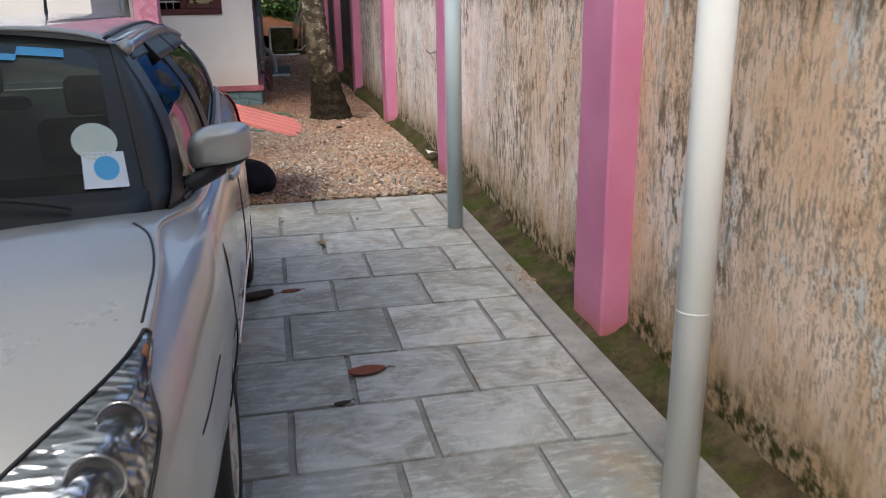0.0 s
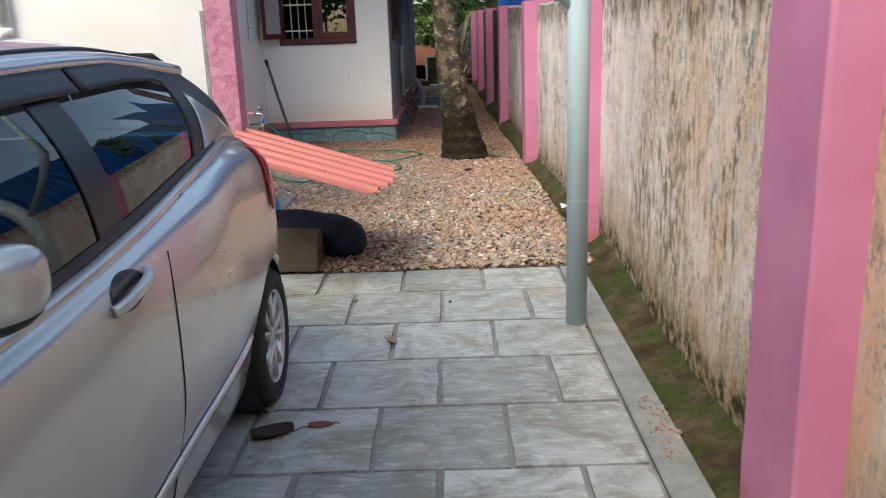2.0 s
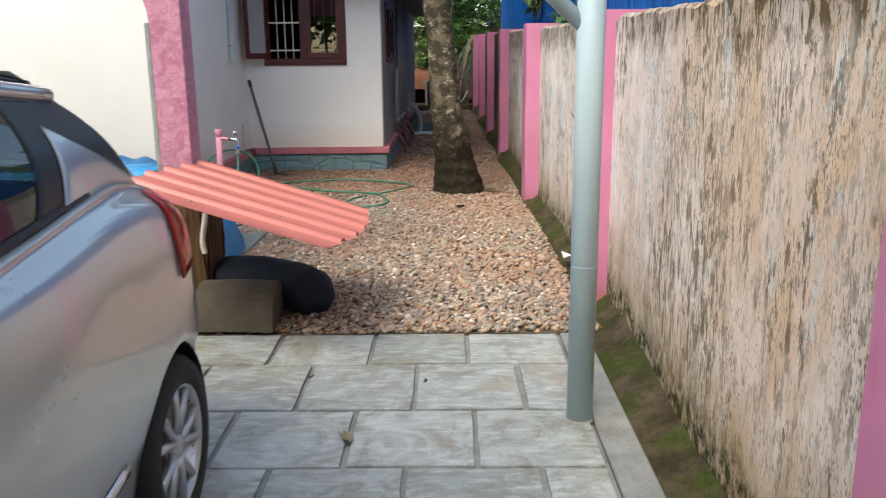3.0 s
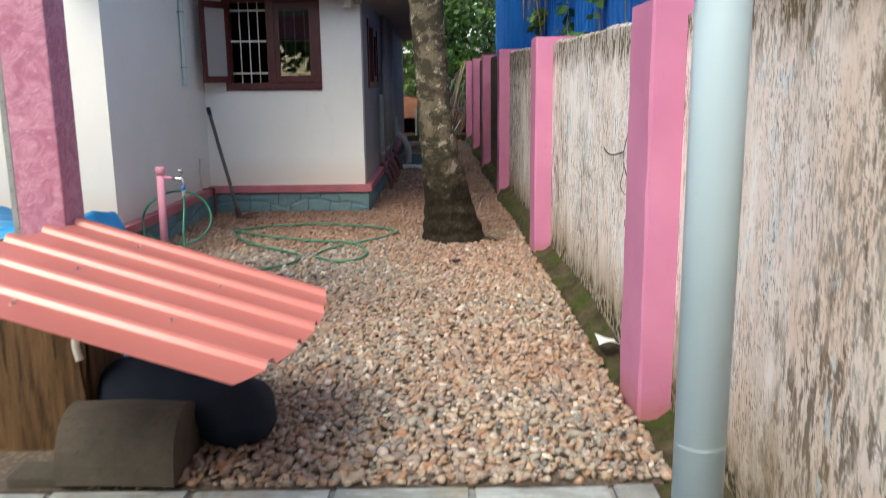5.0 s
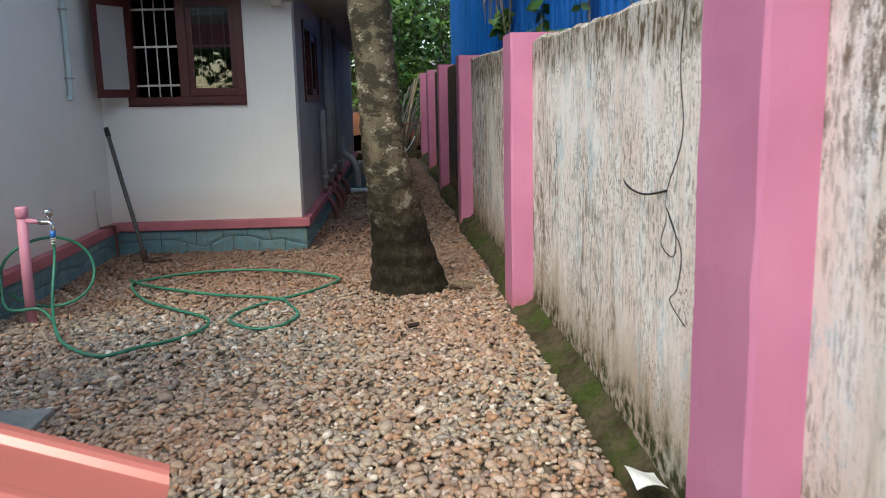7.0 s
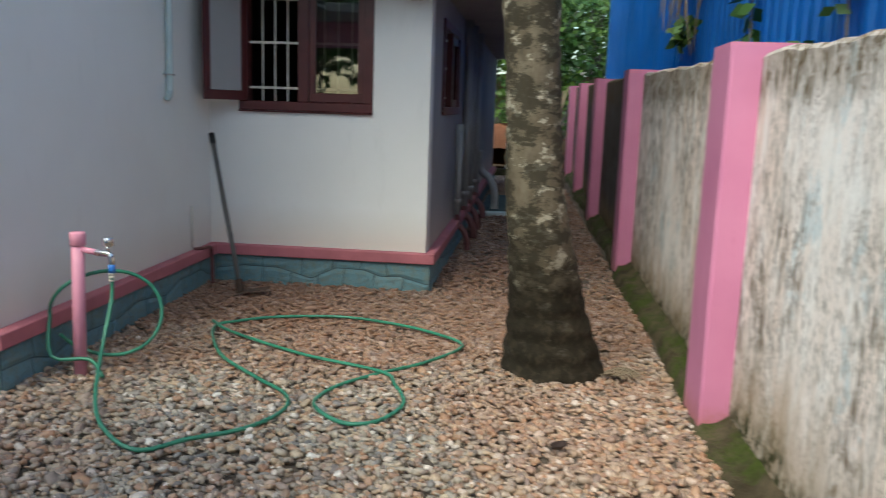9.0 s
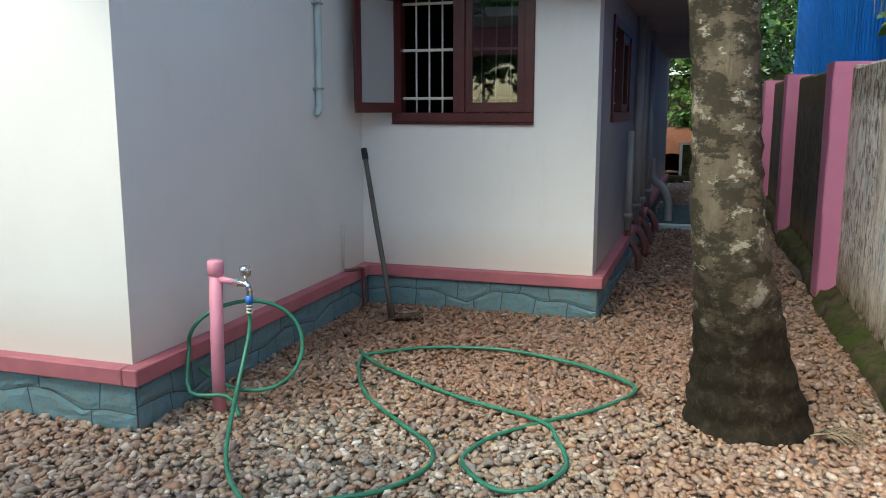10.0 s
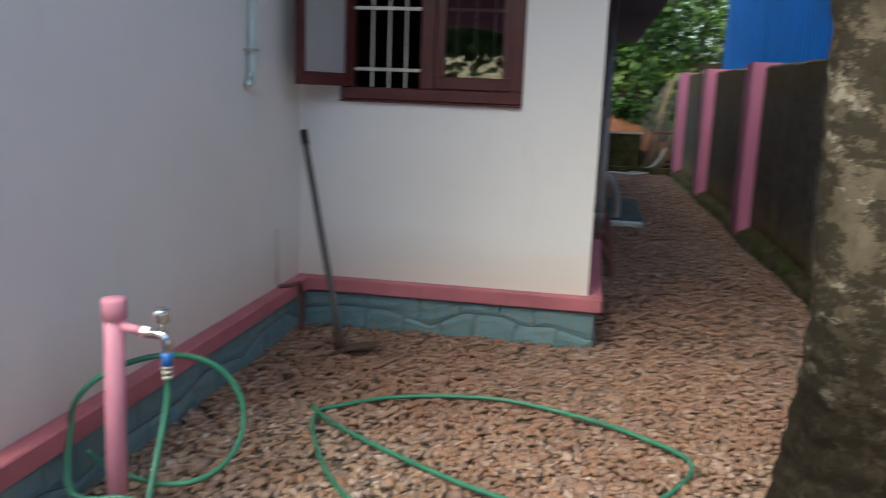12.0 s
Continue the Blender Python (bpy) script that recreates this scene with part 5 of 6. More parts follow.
for x0 in (0,):
    f = [bm.verts.new((-0.42, 6.62 + y, z)) for y, z in prof]
    m = [bm.verts.new((-0.2, 6.615 + y * 1.03, z + 0.005)) for y, z in prof]
    g = [bm.verts.new((0.03, 6.60 + y, z)) for y, z in prof]
for a, b in ((f, m), (m, g)):
    for k in range(len(prof) - 1):
        bm.faces.new((a[k], a[k + 1], b[k + 1], b[k]))
bm.faces.new(f)
bm.faces.new(list(reversed(g)))
bmesh.ops.recalc_face_normals(bm, faces=bm.faces)
tagged(obj("stone_block", bm, CLAY, smooth=False), "old grey round-topped stone block under the sheet", "block")
tagged(obj("broken_slab", box(-0.62, -0.02, 6.46, 6.60, 0.0, 0.055, 0.012, 2), CLAY), "broken grey cement slab on the paving edge", "slab")
tagged(obj("bent_pipe", tube(spline([(-0.40, 6.76, 0.74), (-0.41, 6.74, 0.62), (-0.43, 6.73, 0.5), (-0.42, 6.73, 0.42)], 6), 0.016, 10), CREAM_IRON, smooth=True), "short bent cream plastic pipe beside the brown base", "pipe")
tagged(obj("white_tile", box(-0.93, -0.58, 8.30, 8.98, 0.02, 0.055, 0.004), MORTAR), "pale grey slab piece lying on the pebbles", "tile")


def heap(u, v):
    x, y = -2.6 + 1.98 * u, 7.22 + 1.25 * v
    e = min(1, 8 * min(u, 1 - u)) * min(1, 6 * min(v, 1 - v))
    fold = 0.05 * noise.noise(Vector((x * 3, y * 3, 0))) + 0.035 * noise.noise(Vector((x * 9 + y * 4, y * 5, 3)))
    z = 0.03 + (0.88 - 0.10 * v - 0.06 * u) * e ** 0.45 + fold * e ** 0.3
    return Vector((x + 0.04 * noise.noise(Vector((y * 6, z * 5, 5))), y + 0.03 * noise.noise(Vector((x * 8, z * 5, 9))), max(0.02, z)))


tagged(obj("tarpaulin_heap", sheet_grid(90, 60, heap), BLUE_TARP, smooth=True), "bright blue tarpaulin draped over a heap", "tarpaulin")

# ---- garden tap, hose and hoe ----
tap = thing("garden_tap", "pink painted standpipe with a chrome tap", "tap", at=(-1.437, 10.74, 0))
part("standpipe", tube([(0, 0, -0.02), (0.006, 0.0, 0.4), (0.013, 0.005, 0.78)], 0.034, 18), PINKPIPE, tap, smooth=True)
part("cap", tube([(0.013, 0.005, 0.735), (0.013, 0.005, 0.738), (0.013, 0.005, 0.80), (0.013, 0.005, 0.808)], [0.036, 0.041, 0.041, 0.036], 18), PINKPIPE, tap, smooth=True)
part("nipple", tube([(0.04, 0, 0.715), (0.12, -0.004, 0.705)], 0.016, 12), PINKPIPE, tap, "pink painted pipe nipple", smooth=True)
part("nut", tube([(0.12, -0.004, 0.705), (0.145, -0.005, 0.702)], 0.021, 6), CHROME, tap, "chrome hexagonal nut")
part("valve", tube(spline([(0.14, -0.005, 0.702), (0.19, -0.008, 0.70), (0.207, -0.010, 0.68), (0.208, -0.011, 0.64)], 5), 0.017, 12), CHROME, tap, "chrome tap body", smooth=True)
part("spindle", tube([(0.19, -0.008, 0.71), (0.19, -0.008, 0.745)], 0.009, 10), CHROME, tap, "chrome spindle", smooth=True)
part("knob", tube([(0.19, -0.008, 0.738), (0.19, -0.008, 0.746), (0.19, -0.008, 0.784), (0.19, -0.008, 0.79)], [0.016, 0.027, 0.030, 0.024], 14), CHROME, tap, "chrome tap knob", smooth=True)
BLUE_BAND = plain("blue_hose_clip", (0.03, 0.16, 0.50), 0.4, 0, 40, 0.15, 0.0)
part("coupling", tube([(0.208, -0.011, 0.645), (0.208, -0.012, 0.600)], 0.019, 12), BLUE_BAND, tap, "blue plastic hose coupling", smooth=True)
for k in range(3):
    part("clip_ring", tube([(0.208, -0.012, 0.600 - 0.018 * k), (0.208, -0.012, 0.590 - 0.018 * k)], 0.018 - 0.001 * k, 12), CREAM_IRON, tap, "white hose clip ring", smooth=True)
run = [(-1.229, 10.728, 0.58), (-1.228, 10.71, 0.45), (-1.19, 10.52, 0.22), (-1.05, 10.2, 0.085), (-0.87, 9.96, 0.052), (-0.64, 9.80, 0.048), (-0.478, 9.947, 0.05), (-0.276, 10.111, 0.05), (-0.179, 10.36, 0.048), (-0.234, 10.577, 0.05), (-0.464, 10.797, 0.05), (-0.781, 11.121, 0.05), (-1.0, 11.52, 0.05), (-1.06, 11.742, 0.052), (-0.988, 11.858, 0.05), (-0.741, 12.045, 0.05), (-0.316, 12.146, 0.05), (0.06, 12.053, 0.05), (0.377, 11.876, 0.05), (0.585, 11.634, 0.05), (0.417, 11.268, 0.05), (0.181, 11.0, 0.05), (0.009, 10.772, 0.05), (-0.061, 10.547, 0.05), (-0.018, 10.404, 0.05), (0.148, 10.255, 0.05), (0.299, 10.31, 0.05), (0.383, 10.552, 0.052), (0.295, 10.819, 0.056), (0.18, 10.99, 0.066), (-0.339, 11.246, 0.052), (-0.9, 11.6, 0.055), (-1.10, 11.78, 0.07)]
tagged(obj("garden_hose", tube(spline(run, 8), 0.0105, 8), HOSE, smooth=True), "green garden hose looped over the pebbles", "hose")
ctr, rt = Vector((-1.345, 10.87, 0.335)), Vector((0.926, 0.379, 0))
ring = [ctr + rt * 0.29 * math.cos(a) + Vector((0, 0, 0.24)) * math.sin(a) + Vector((-.38, .92, 0)) * 0.05 * math.sin(a * 2) for a in (math.radians(k) for k in range(-150, 190, 15))]
tagged(obj("coiled_hose", tube(spline(ring + [ring[-1] + Vector((0.06, -0.10, -0.20)), Vector((-1.36, 10.70, 0.12)), Vector((-1.25, 10.63, 0.05))], 4), 0.0105, 8), HOSE, smooth=True), "green hose coil leaning behind the pink standpipe", "hose")
hoe = thing("garden_hoe", "old hoe with a grey handle leaning in the corner", "hoe", at=(-1.26, 12.72, 0.03))
part("handle", tube([(0.0, 0.0, 0.03), (-0.10, 0.11, 0.36), (-0.20, 0.22, 0.65), (-0.385, 0.43, 1.21)], [0.018, 0.019, 0.02, 0.019], 12), WOOD, hoe, smooth=True)
part("grip", tube([(-0.362, 0.404, 1.14), (-0.388, 0.434, 1.22)], 0.024, 12), BLACK, hoe, "dark handle end", smooth=True)
part("socket", tube([(-0.02, 0.02, 0.11), (0.01, -0.01, 0.0)], 0.028, 12), RUST, hoe, smooth=True)
part("blade", sheet_grid(6, 6, lambda u, v: Vector((0.0 + 0.24 * u, -0.03 - 0.13 * v + 0.06 * u, 0.012 + 0.05 * u + 0.012 * math.sin(u * 3))), thick=0.004), RUST, hoe, "rusty hoe blade")

# ---- pipes and fittings on the walls ----
conduit = thing("drain_conduit", "pale blue pipe clamped to the shaded wall", "pipe", at=(NX, 12.45, -0.03))
part("pipe", tube(spline([(0.03, 0.02, 2.52), (0.03, 0.01, 2.0), (0.03, 0.0, 1.65), (0.035, -0.015, 1.585), (0.04, -0.05, 1.555), (0.042, -0.065, 1.56)], 6), 0.024, 12), PVC, conduit, smooth=True)
part("clamp", box(0.0, 0.055, -0.035, 0.035, 1.715, 1.728), GREYPVC, conduit)
part("clamp", box(0.0, 0.055, -0.025, 0.045, 2.28, 2.293), GREYPVC, conduit)
part("socket", tube([(0.03, 0.02, 2.44), (0.03, 0.02, 2.53)], 0.027, 12), CREAM_IRON, conduit, smooth=True)
down = thing("downpipe", "white plastic downpipe on the front wall", "pipe", at=(-3.85, NY, 0))
part("pipe", tube([(0, -0.075, 1.70), (0, -0.075, TOP + 1.1)], 0.055, 16), WHITEPVC, down, smooth=True)
part("socket", tube([(0, -0.075, 1.66), (0, -0.075, 1.76)], 0.066, 16), WHITEPVC, down, smooth=True)
part("shoe", tube(spline([(0, -0.075, 1.70), (0, -0.08, 1.60), (-0.06, -0.09, 1.54)], 5), 0.052, 14), WHITEPVC, down, smooth=True)
stub = thing("wall_pipe", "thin cream pipe dropping to a faded red elbow", "pipe", at=(NX, 12.83, 0))
part("riser", tube([(0.014, 0, 0.36), (0.014, 0.0, 0.69)], 0.010, 10), CREAM_IRON, stub, smooth=True)
part("elbow", tube(spline([(0.02, 0, 0.345), (0.08, 0.03, 0.35), (0.10, 0.13, 0.345), (0.105, 0.16, 0.30), (0.105, 0.17, 0.02)], 5), 0.013, 10), REDPVC, stub, smooth=True)
cctv = thing("wall_camera", "small cream camera box under the sunshade", "camera", at=(0.0, HY, 2.36))
part("bracket", box(-0.02, 0.03, -0.06, 0.0, 0.06, 0.10, 0.004), BLACK, cctv)
part("housing", box(-0.045, 0.05, -0.16, -0.03, -0.03, 0.065, 0.012, 2), CREAM_IRON, cctv)
part("junction", box(0.06, 0.16, -0.05, 0.0, 0.02, 0.12, 0.006), GREYPVC, cctv)
hook = tagged(obj("fascia_hook", tube(spline([(0.04, HY - 0.60, 2.64), (0.04, HY - 0.64, 2.66), (0.04, HY - 0.64, 2.71), (0.04, HY - 0.61, 2.70)], 4), 0.010, 8), BLACK, smooth=True), "small black hook on the pink fascia", "hook")
tagged(obj("roof_edge_pipe", tube([(NX + 0.12, NY - 0.4, 2.62), (NX + 0.12, HY - 0.64, 2.60)], 0.028, 10), BLACK, smooth=True), "dark pipe under the narrow eave", "pipe")


def passage_pipe(y, r, z1):
    p = thing("waste_pipe", "grey waste pipe with a faded red elbow", "pipe", "passage pipes", at=(HX, y, 0))
    part("riser", tube([(0.06, 0, 0.34), (0.06, 0, z1)], r, 12), GREYPVC, p, smooth=True)
    part("elbow", tube(spline([(0.06, 0, 0.42), (0.07, -0.01, 0.30), (0.14, -0.03, 0.22), (0.18, -0.05, 0.12), (0.18, -0.05, 0.02)], 5), r * 0.95, 12), REDPVC, p, "faded red elbow", smooth=True)
    part("collar", tube([(0.06, 0, 0.50), (0.06, 0, 0.56)], r * 1.3, 12), GREYPVC, p, smooth=True)
    return p


passage_pipe(15.35, 0.035, 1.35)
passage_pipe(16.2, 0.045, 2.5)
passage_pipe(16.9, 0.045, 2.5)
passage_pipe(17.9, 0.05, 2.5)
tagged(obj("drain_bend", tube(spline([(HX + 0.05, 18.8, 0.9), (HX + 0.08, 18.8, 0.62), (HX + 0.22, 18.75, 0.5), (HX + 0.30, 18.7, 0.28), (HX + 0.30, 18.7, 0.03)], 6), 0.055, 12), GREYPVC, smooth=True), "thick grey drain bend by the house wall", "pipe")
tagged(obj("inspection_cover", box(0.22, 0.78, 18.45, 20.7, 0.0, 0.06, 0.01), cement("dark_teal_cement", (0.05, 0.075, 0.075))), "dark green cement cover in the passage", "cover")
tagged(obj("pale_plank", box(0.20, 0.74, 18.16, 18.32, 0.02, 0.075, 0.008), PVC), "pale blue plank lying on the pebbles", "plank")

# ---- wire on the boundary wall, scrap paper, fallen leaves ----
wx = wall_x(7.95) - 0.008
tagged(obj("hanging_wire", tube(spline([(wx, 7.86, 1.80), (wx, 7.90, 1.55), (wx, 7.86, 1.32), (wx, 8.0, 1.12), (wx, 8.0, 1.02), (wx - .01, 8.02, 0.93), (wx, 7.92, 0.90), (wx, 7.90, 0.98), (wx, 8.0, 1.06), (wx, 7.93, 1.0), (wx, 7.84, 0.93), (wx, 7.87, 0.80), (wx, 7.94, 0.74), (wx, 7.78, 0.69)], 6), 0.0017, 6), BLACK, smooth=True), "thin black wire hanging down the old wall", "wire")
tagged(obj("wire_end", tube(spline([(wx, 8.0, 1.12), (wx - .02, 8.2, 1.085), (wx - .01, 8.45, 1.09), (wx, 8.6, 1.14)], 6), 0.004, 6), BLACK, smooth=True), "loose end of the black wire", "wire")
tagged(obj("paper_scrap", sheet_grid(6, 6, lambda u, v: Vector((1.87 + 0.11 * u, 7.80 + 0.16 * v, 0.105 + 0.03 * math.sin(3 * u + 2 * v) * 0.6)), thick=0.001), PAPER), "crumpled white paper scrap on the mossy footing", "paper")


def leaf(name, at, length, width, turn, mat, label, curl=0.3, stalk=0.3):
    e = thing(name, label, "leaf", "fallen leaves", at=at, turn=turn)
    part("blade", sheet_grid(8, 4, lambda u, v: Vector((length * (u - 0.5), width * (v - 0.5) * math.sin(math.pi * min(1, u * 0.9 + 0.08)) ** 0.7, 0.004 + curl * length * ((v - 0.5) ** 2) * 1.2 + curl * length * 0.25 * (u - 0.5) ** 2)), thick=0.0012), mat, e, smooth=True)
    part("stalk", tube(spline([(length * 0.48, 0, 0.006), (length * (0.5 + stalk * 0.5), 0.01, 0.012), (length * (0.5 + stalk), 0.0, 0.006)], 3), 0.0022, 6), mat, e)
    return e


leaf("fallen_leaf", (0.685, 3.014, 0.012), 0.17, 0.095, 8, DRYLEAF, "glossy red-brown dry leaf on the paving")
leaf("fallen_leaf", (0.196, 4.105, 0.012), 0.17, 0.09, 25, DARKLEAF, "withered dark leaf beside the car tyre", 0.7, 0.5)
leaf("fallen_leaf", (0.374, 4.19, 0.012), 0.10, 0.05, 5, DRYLEAF, "small red-brown leaf on the paving")
leaf("fallen_leaf", (0.61, 5.11, 0.012), 0.08, 0.05, 120, STRAW, "small curled grey leaf on the paving", 0.7, 0.5)
leaf("fallen_leaf", (0.55, 2.74, 0.012), 0.07, 0.03, 10, DARKLEAF, "thin dark leaf in a paving joint")
leaf("fallen_leaf", (1.15, 10.14, 0.05), 0.09, 0.06, 40, DARKLEAF, "dark leaf lying on the pebbles", 0.8)
leaf("fallen_leaf", (0.35, 5.78, 0.012), 0.025, 0.02, 40, DARKLEAF, "tiny dark leaf on the paving")
leaf("fallen_leaf", (0.92, 5.72, 0.012), 0.025, 0.02, 70, DARKLEAF, "tiny dark leaf on the paving")
tuft = bmesh.new()
rng = random.Random(31)
for k in range(60):
    a, l = rng.uniform(-0.5, 0.5), rng.uniform(0.08, 0.2)
    o = Vector((rng.uniform(-.04, .04), rng.uniform(-.05, .05), 0.02))
    tube([o, o + Vector((math.cos(a) * l * .6, math.sin(a) * l * .6, 0.035)), o + Vector((math.cos(a) * l, math.sin(a) * l, 0.012))], [0.004, 0.003, 0.001], 3, tuft)
o = obj("dry_fibre_tuft", tuft, STRAW)
o.matrix_basis = pose(1.47, 11.26, 0.03, 0, 0, -25)
tagged(o, "tuft of dry grey palm fibre at the trunk", "fibre")

# ---- greenery ----


def leaves(n, centre, radius, size, seed, bm=None, droop=0.3):
    """Clumps of small folded leaves round some boughs, with gaps."""
    rng = random.Random(seed)
    bm = bm or bmesh.new()
    c = Vector(centre)
    hubs = [c + Vector((rng.gauss(0, .5) * radius[0], rng.gauss(0, .5) * radius[1], rng.gauss(0, .5) * radius[2])) for _ in range(max(4, n // 45))]
    for _ in range(n):
        h = rng.choice(hubs)
        p = h + Vector((rng.gauss(0, 1) * max(.03, radius[0]), rng.gauss(0, 1) * max(.03, radius[1]), rng.gauss(0, 1) * max(.03, radius[2]))) * 0.2
        l = size * rng.uniform(0.6, 1.4)
        d = Vector((rng.gauss(0, 1), rng.gauss(0, 1), rng.gauss(-droop, .6))).normalized() * l
        s = d.cross(Vector((rng.gauss(0, 1), rng.gauss(0, 1), rng.gauss(0, 1)))).normalized() * l * 0.3
        a, b, e, f = (bm.verts.new(v) for v in (p, p + d * .5 + s, p + d, p + d * .5 - s))
        bm.faces.new((a, b, e, f))
    return bm


def tree(x, y, h, spread, seed, n=1400, size=0.22, label="leafy green tree behind the passage", mats=(LEAF, LEAF2)):
    t = thing("garden_tree", label, "tree", "garden trees", at=(x, y, 0))
    rng = random.Random(seed)
    part("trunk", tube(spline([(0, 0, -0.1), (0.06 * rng.gauss(0, 1), 0.05, h * 0.3), (0.1 * rng.gauss(0, 1), 0, h * 0.7)], 4), [0.09 - 0.06 * i / 8 for i in range(9)], 8), WOOD, t, smooth=True)
    for k in range(5):
        a = rng.uniform(0, 6.28)
        part("limb", tube([(0, 0, h * (0.3 + 0.08 * k)), (math.cos(a) * spread * .35, math.sin(a) * spread * .35, h * (0.5 + 0.09 * k)), (math.cos(a) * spread * .7, math.sin(a) * spread * .7, h * (0.62 + 0.09 * k))], [0.04, 0.025, 0.01], 6), WOOD, t)
    tagged(part("crown", leaves(n, (0, 0, h * 0.68), (spread, spread, h * 0.32), size, seed), mats[0], t), kind="stuff")
    tagged(part("crown", leaves(n // 2, (0, 0, h * 0.74), (spread * 1.05, spread * 1.05, h * 0.33), size * 0.9, seed + 1), mats[1], t), kind="stuff")
    return t


tree(-0.4, 29.5, 5.5, 1.5, 41, 1800, 0.2)
tree(1.3, 28.8, 4.2, 1.2, 42, 1600, 0.2)
tree(2.6, 30.5, 6.0, 1.6, 43, 1800, 0.22)
tree(0.6, 32.5, 7.5, 2.0, 44, 1600, 0.25)
tree(3.6, 34.0, 7.0, 2.2, 45, 1600, 0.25)
# trees out of view, for the greenery that panes and car reflect
for k, (x, y, h) in enumerate(((-8, -9, 7), (-6.2, -7.5, 6), (-4.2, -11, 8), (-2.4, -8, 6), (-0.5, -10, 6.5), (1.2, -7.6, 5.5), (3.2, -11.5, 8), (6.5, -8, 7), (-11, -3, 7), (-9.5, -6, 6.5))):
    tree(x, y, h, 2.3, 60 + k, 2000, 0.36, "broad green tree beyond the front of the yard")
# unseen wall added to close off the bright horizon in the reflections
structure(obj("added_south_wall", box(-12.0, 2.0, -5.2, -5.02, -0.05, 1.5, 0.01), PLASTER), "added unseen plaster wall closing the yard front for reflections", "wall")
for k in range(5):
    fr = frond(2.6, 0.5, random.Random(70 + k), 24)
    o = obj("palm_frond", fr, LEAF if k % 2 else LEAF2)
    o.matrix_basis = pose(1.9, 27.6, 4.3, 0, 10, 150 + 45 * k)
    tagged(o, "long green palm frond over the back garden", "palm frond", "back palm fronds")

# climbing leaves and a dead frond on the blue sheet
vine = thing("climbing_vine", "green vine trailing over the blue sheet fence", "vine", at=(2.40, 12.4, 2.3))
part("leaves", leaves(60, (0, -1.6, 0.35), (0.05, 0.35, 0.5), 0.14, 81), LEAF, vine)
part("leaves", leaves(60, (0, 0.2, 0.5), (0.05, 0.3, 0.5), 0.14, 82), LEAF, vine)
part("leaves", leaves(70, (0, 2.6, 0.0), (0.06, 0.7, 0.2), 0.14, 83), LEAF2, vine)
part("leaves", leaves(90, (0.0, 0.4, -0.40), (0.03, 1.4, 0.08), 0.12, 84), LEAF, vine)
part("leaves", leaves(70, (0, -2.6, 0.45), (0.05, 0.3, 0.5), 0.15, 85), LEAF2, vine)
for dy in (-1.6, 0.2, -2.6):
    part("stem", tube(spline([(0, dy, -0.5), (0.0, dy + .08, 0.2), (-0.02, dy - .05, 0.9), (0.0, dy, 1.6)], 4), 0.007, 5), WOOD, vine)
dead = bmesh.new()
rng = random.Random(91)
for k in range(26):
    o = Vector((rng.uniform(-.12, .1), rng.uniform(-.7, .7), rng.uniform(-.1, .3)))
    l = rng.uniform(0.5, 1.2)
    tube([o, o + Vector((rng.uniform(-.1, .1), rng.uniform(-.15, .15), -l * .5)), o + Vector((rng.uniform(-.12, .12), rng.uniform(-.25, .25), -l))], [0.012, 0.011, 0.004], 4, dead)
o = obj("dead_palm_frond", dead, STRAW)
o.matrix_basis = pose(2.34, 15.2, 3.25)
tagged(o, "dry brown palm frond hanging over the blue fence", "palm frond")

# ---- back garden at the end of the passage ----
structure(obj("back_wall", box(-6.0, 6.0, 29.9, 30.1, 0, 2.45, 0.01), PLASTER), "old grey wall closing the back garden", "wall")
structure(obj("back_kerb", box(-0.2, 1.75, 25.42, 25.55, -0.05, 0.16, 0.01), MOSS), "low mossy kerb at the end of the pebbles", "kerb")


def mound(u, v):
    x, y = -1.6 + 3.6 * u, 26.5 + 2.4 * v
    e = math.sin(math.pi * u) * math.sin(math.pi * min(1, 0.1 + v * 0.9))
    return Vector((x, y, 0.0 + 1.15 * e ** 0.6 + 0.05 * noise.noise(Vector((x * 4, y * 4, 1)))))


structure(obj("soil_mound", sheet_grid(40, 30, mound), REDSOIL, smooth=True), "heap of red laterite soil behind the tank", "soil")
tank = thing("cement_tank", "mossy grey cement tank at the passage end", "tank", at=(0.7, 26.1, 0))
bm = box(-0.34, 0.34, -0.4, -0.34, 0, 0.82, 0.008)
box(-0.34, 0.34, 0.34, 0.4, 0, 0.82, 0.008, bm=bm)
box(-0.34, -0.28, -0.338, 0.338, 0, 0.818, bm=bm)
box(0.28, 0.34, -0.338, 0.338, 0, 0.818, bm=bm)
part("tank_wall", bm, MOSS, tank)
part("rim", box(-0.37, -0.31, -0.43, -0.39, 0, 0.85), CREAM_IRON, tank, "pale tank edge post")
part("rim", box(-0.31, 0.36, -0.43, -0.40, 0.81, 0.85), CREAM_IRON, tank, "pale tank edge rail")
gate = thing("red_pipe_frame", "faded red pipe frame beside the tank", "frame", at=(1.5, 25.75, 0))
for a, b in (((-0.22, 0, 0.0), (-0.22, 0, 0.86)), ((0.2, 0, 0.0), (0.2, 0, 0.9)), ((-0.22, 0, 0.86), (0.2, 0, 0.86))):
    part("bar", tube([a, b], 0.02, 8), REDPVC, gate)
rng = random.Random(5)
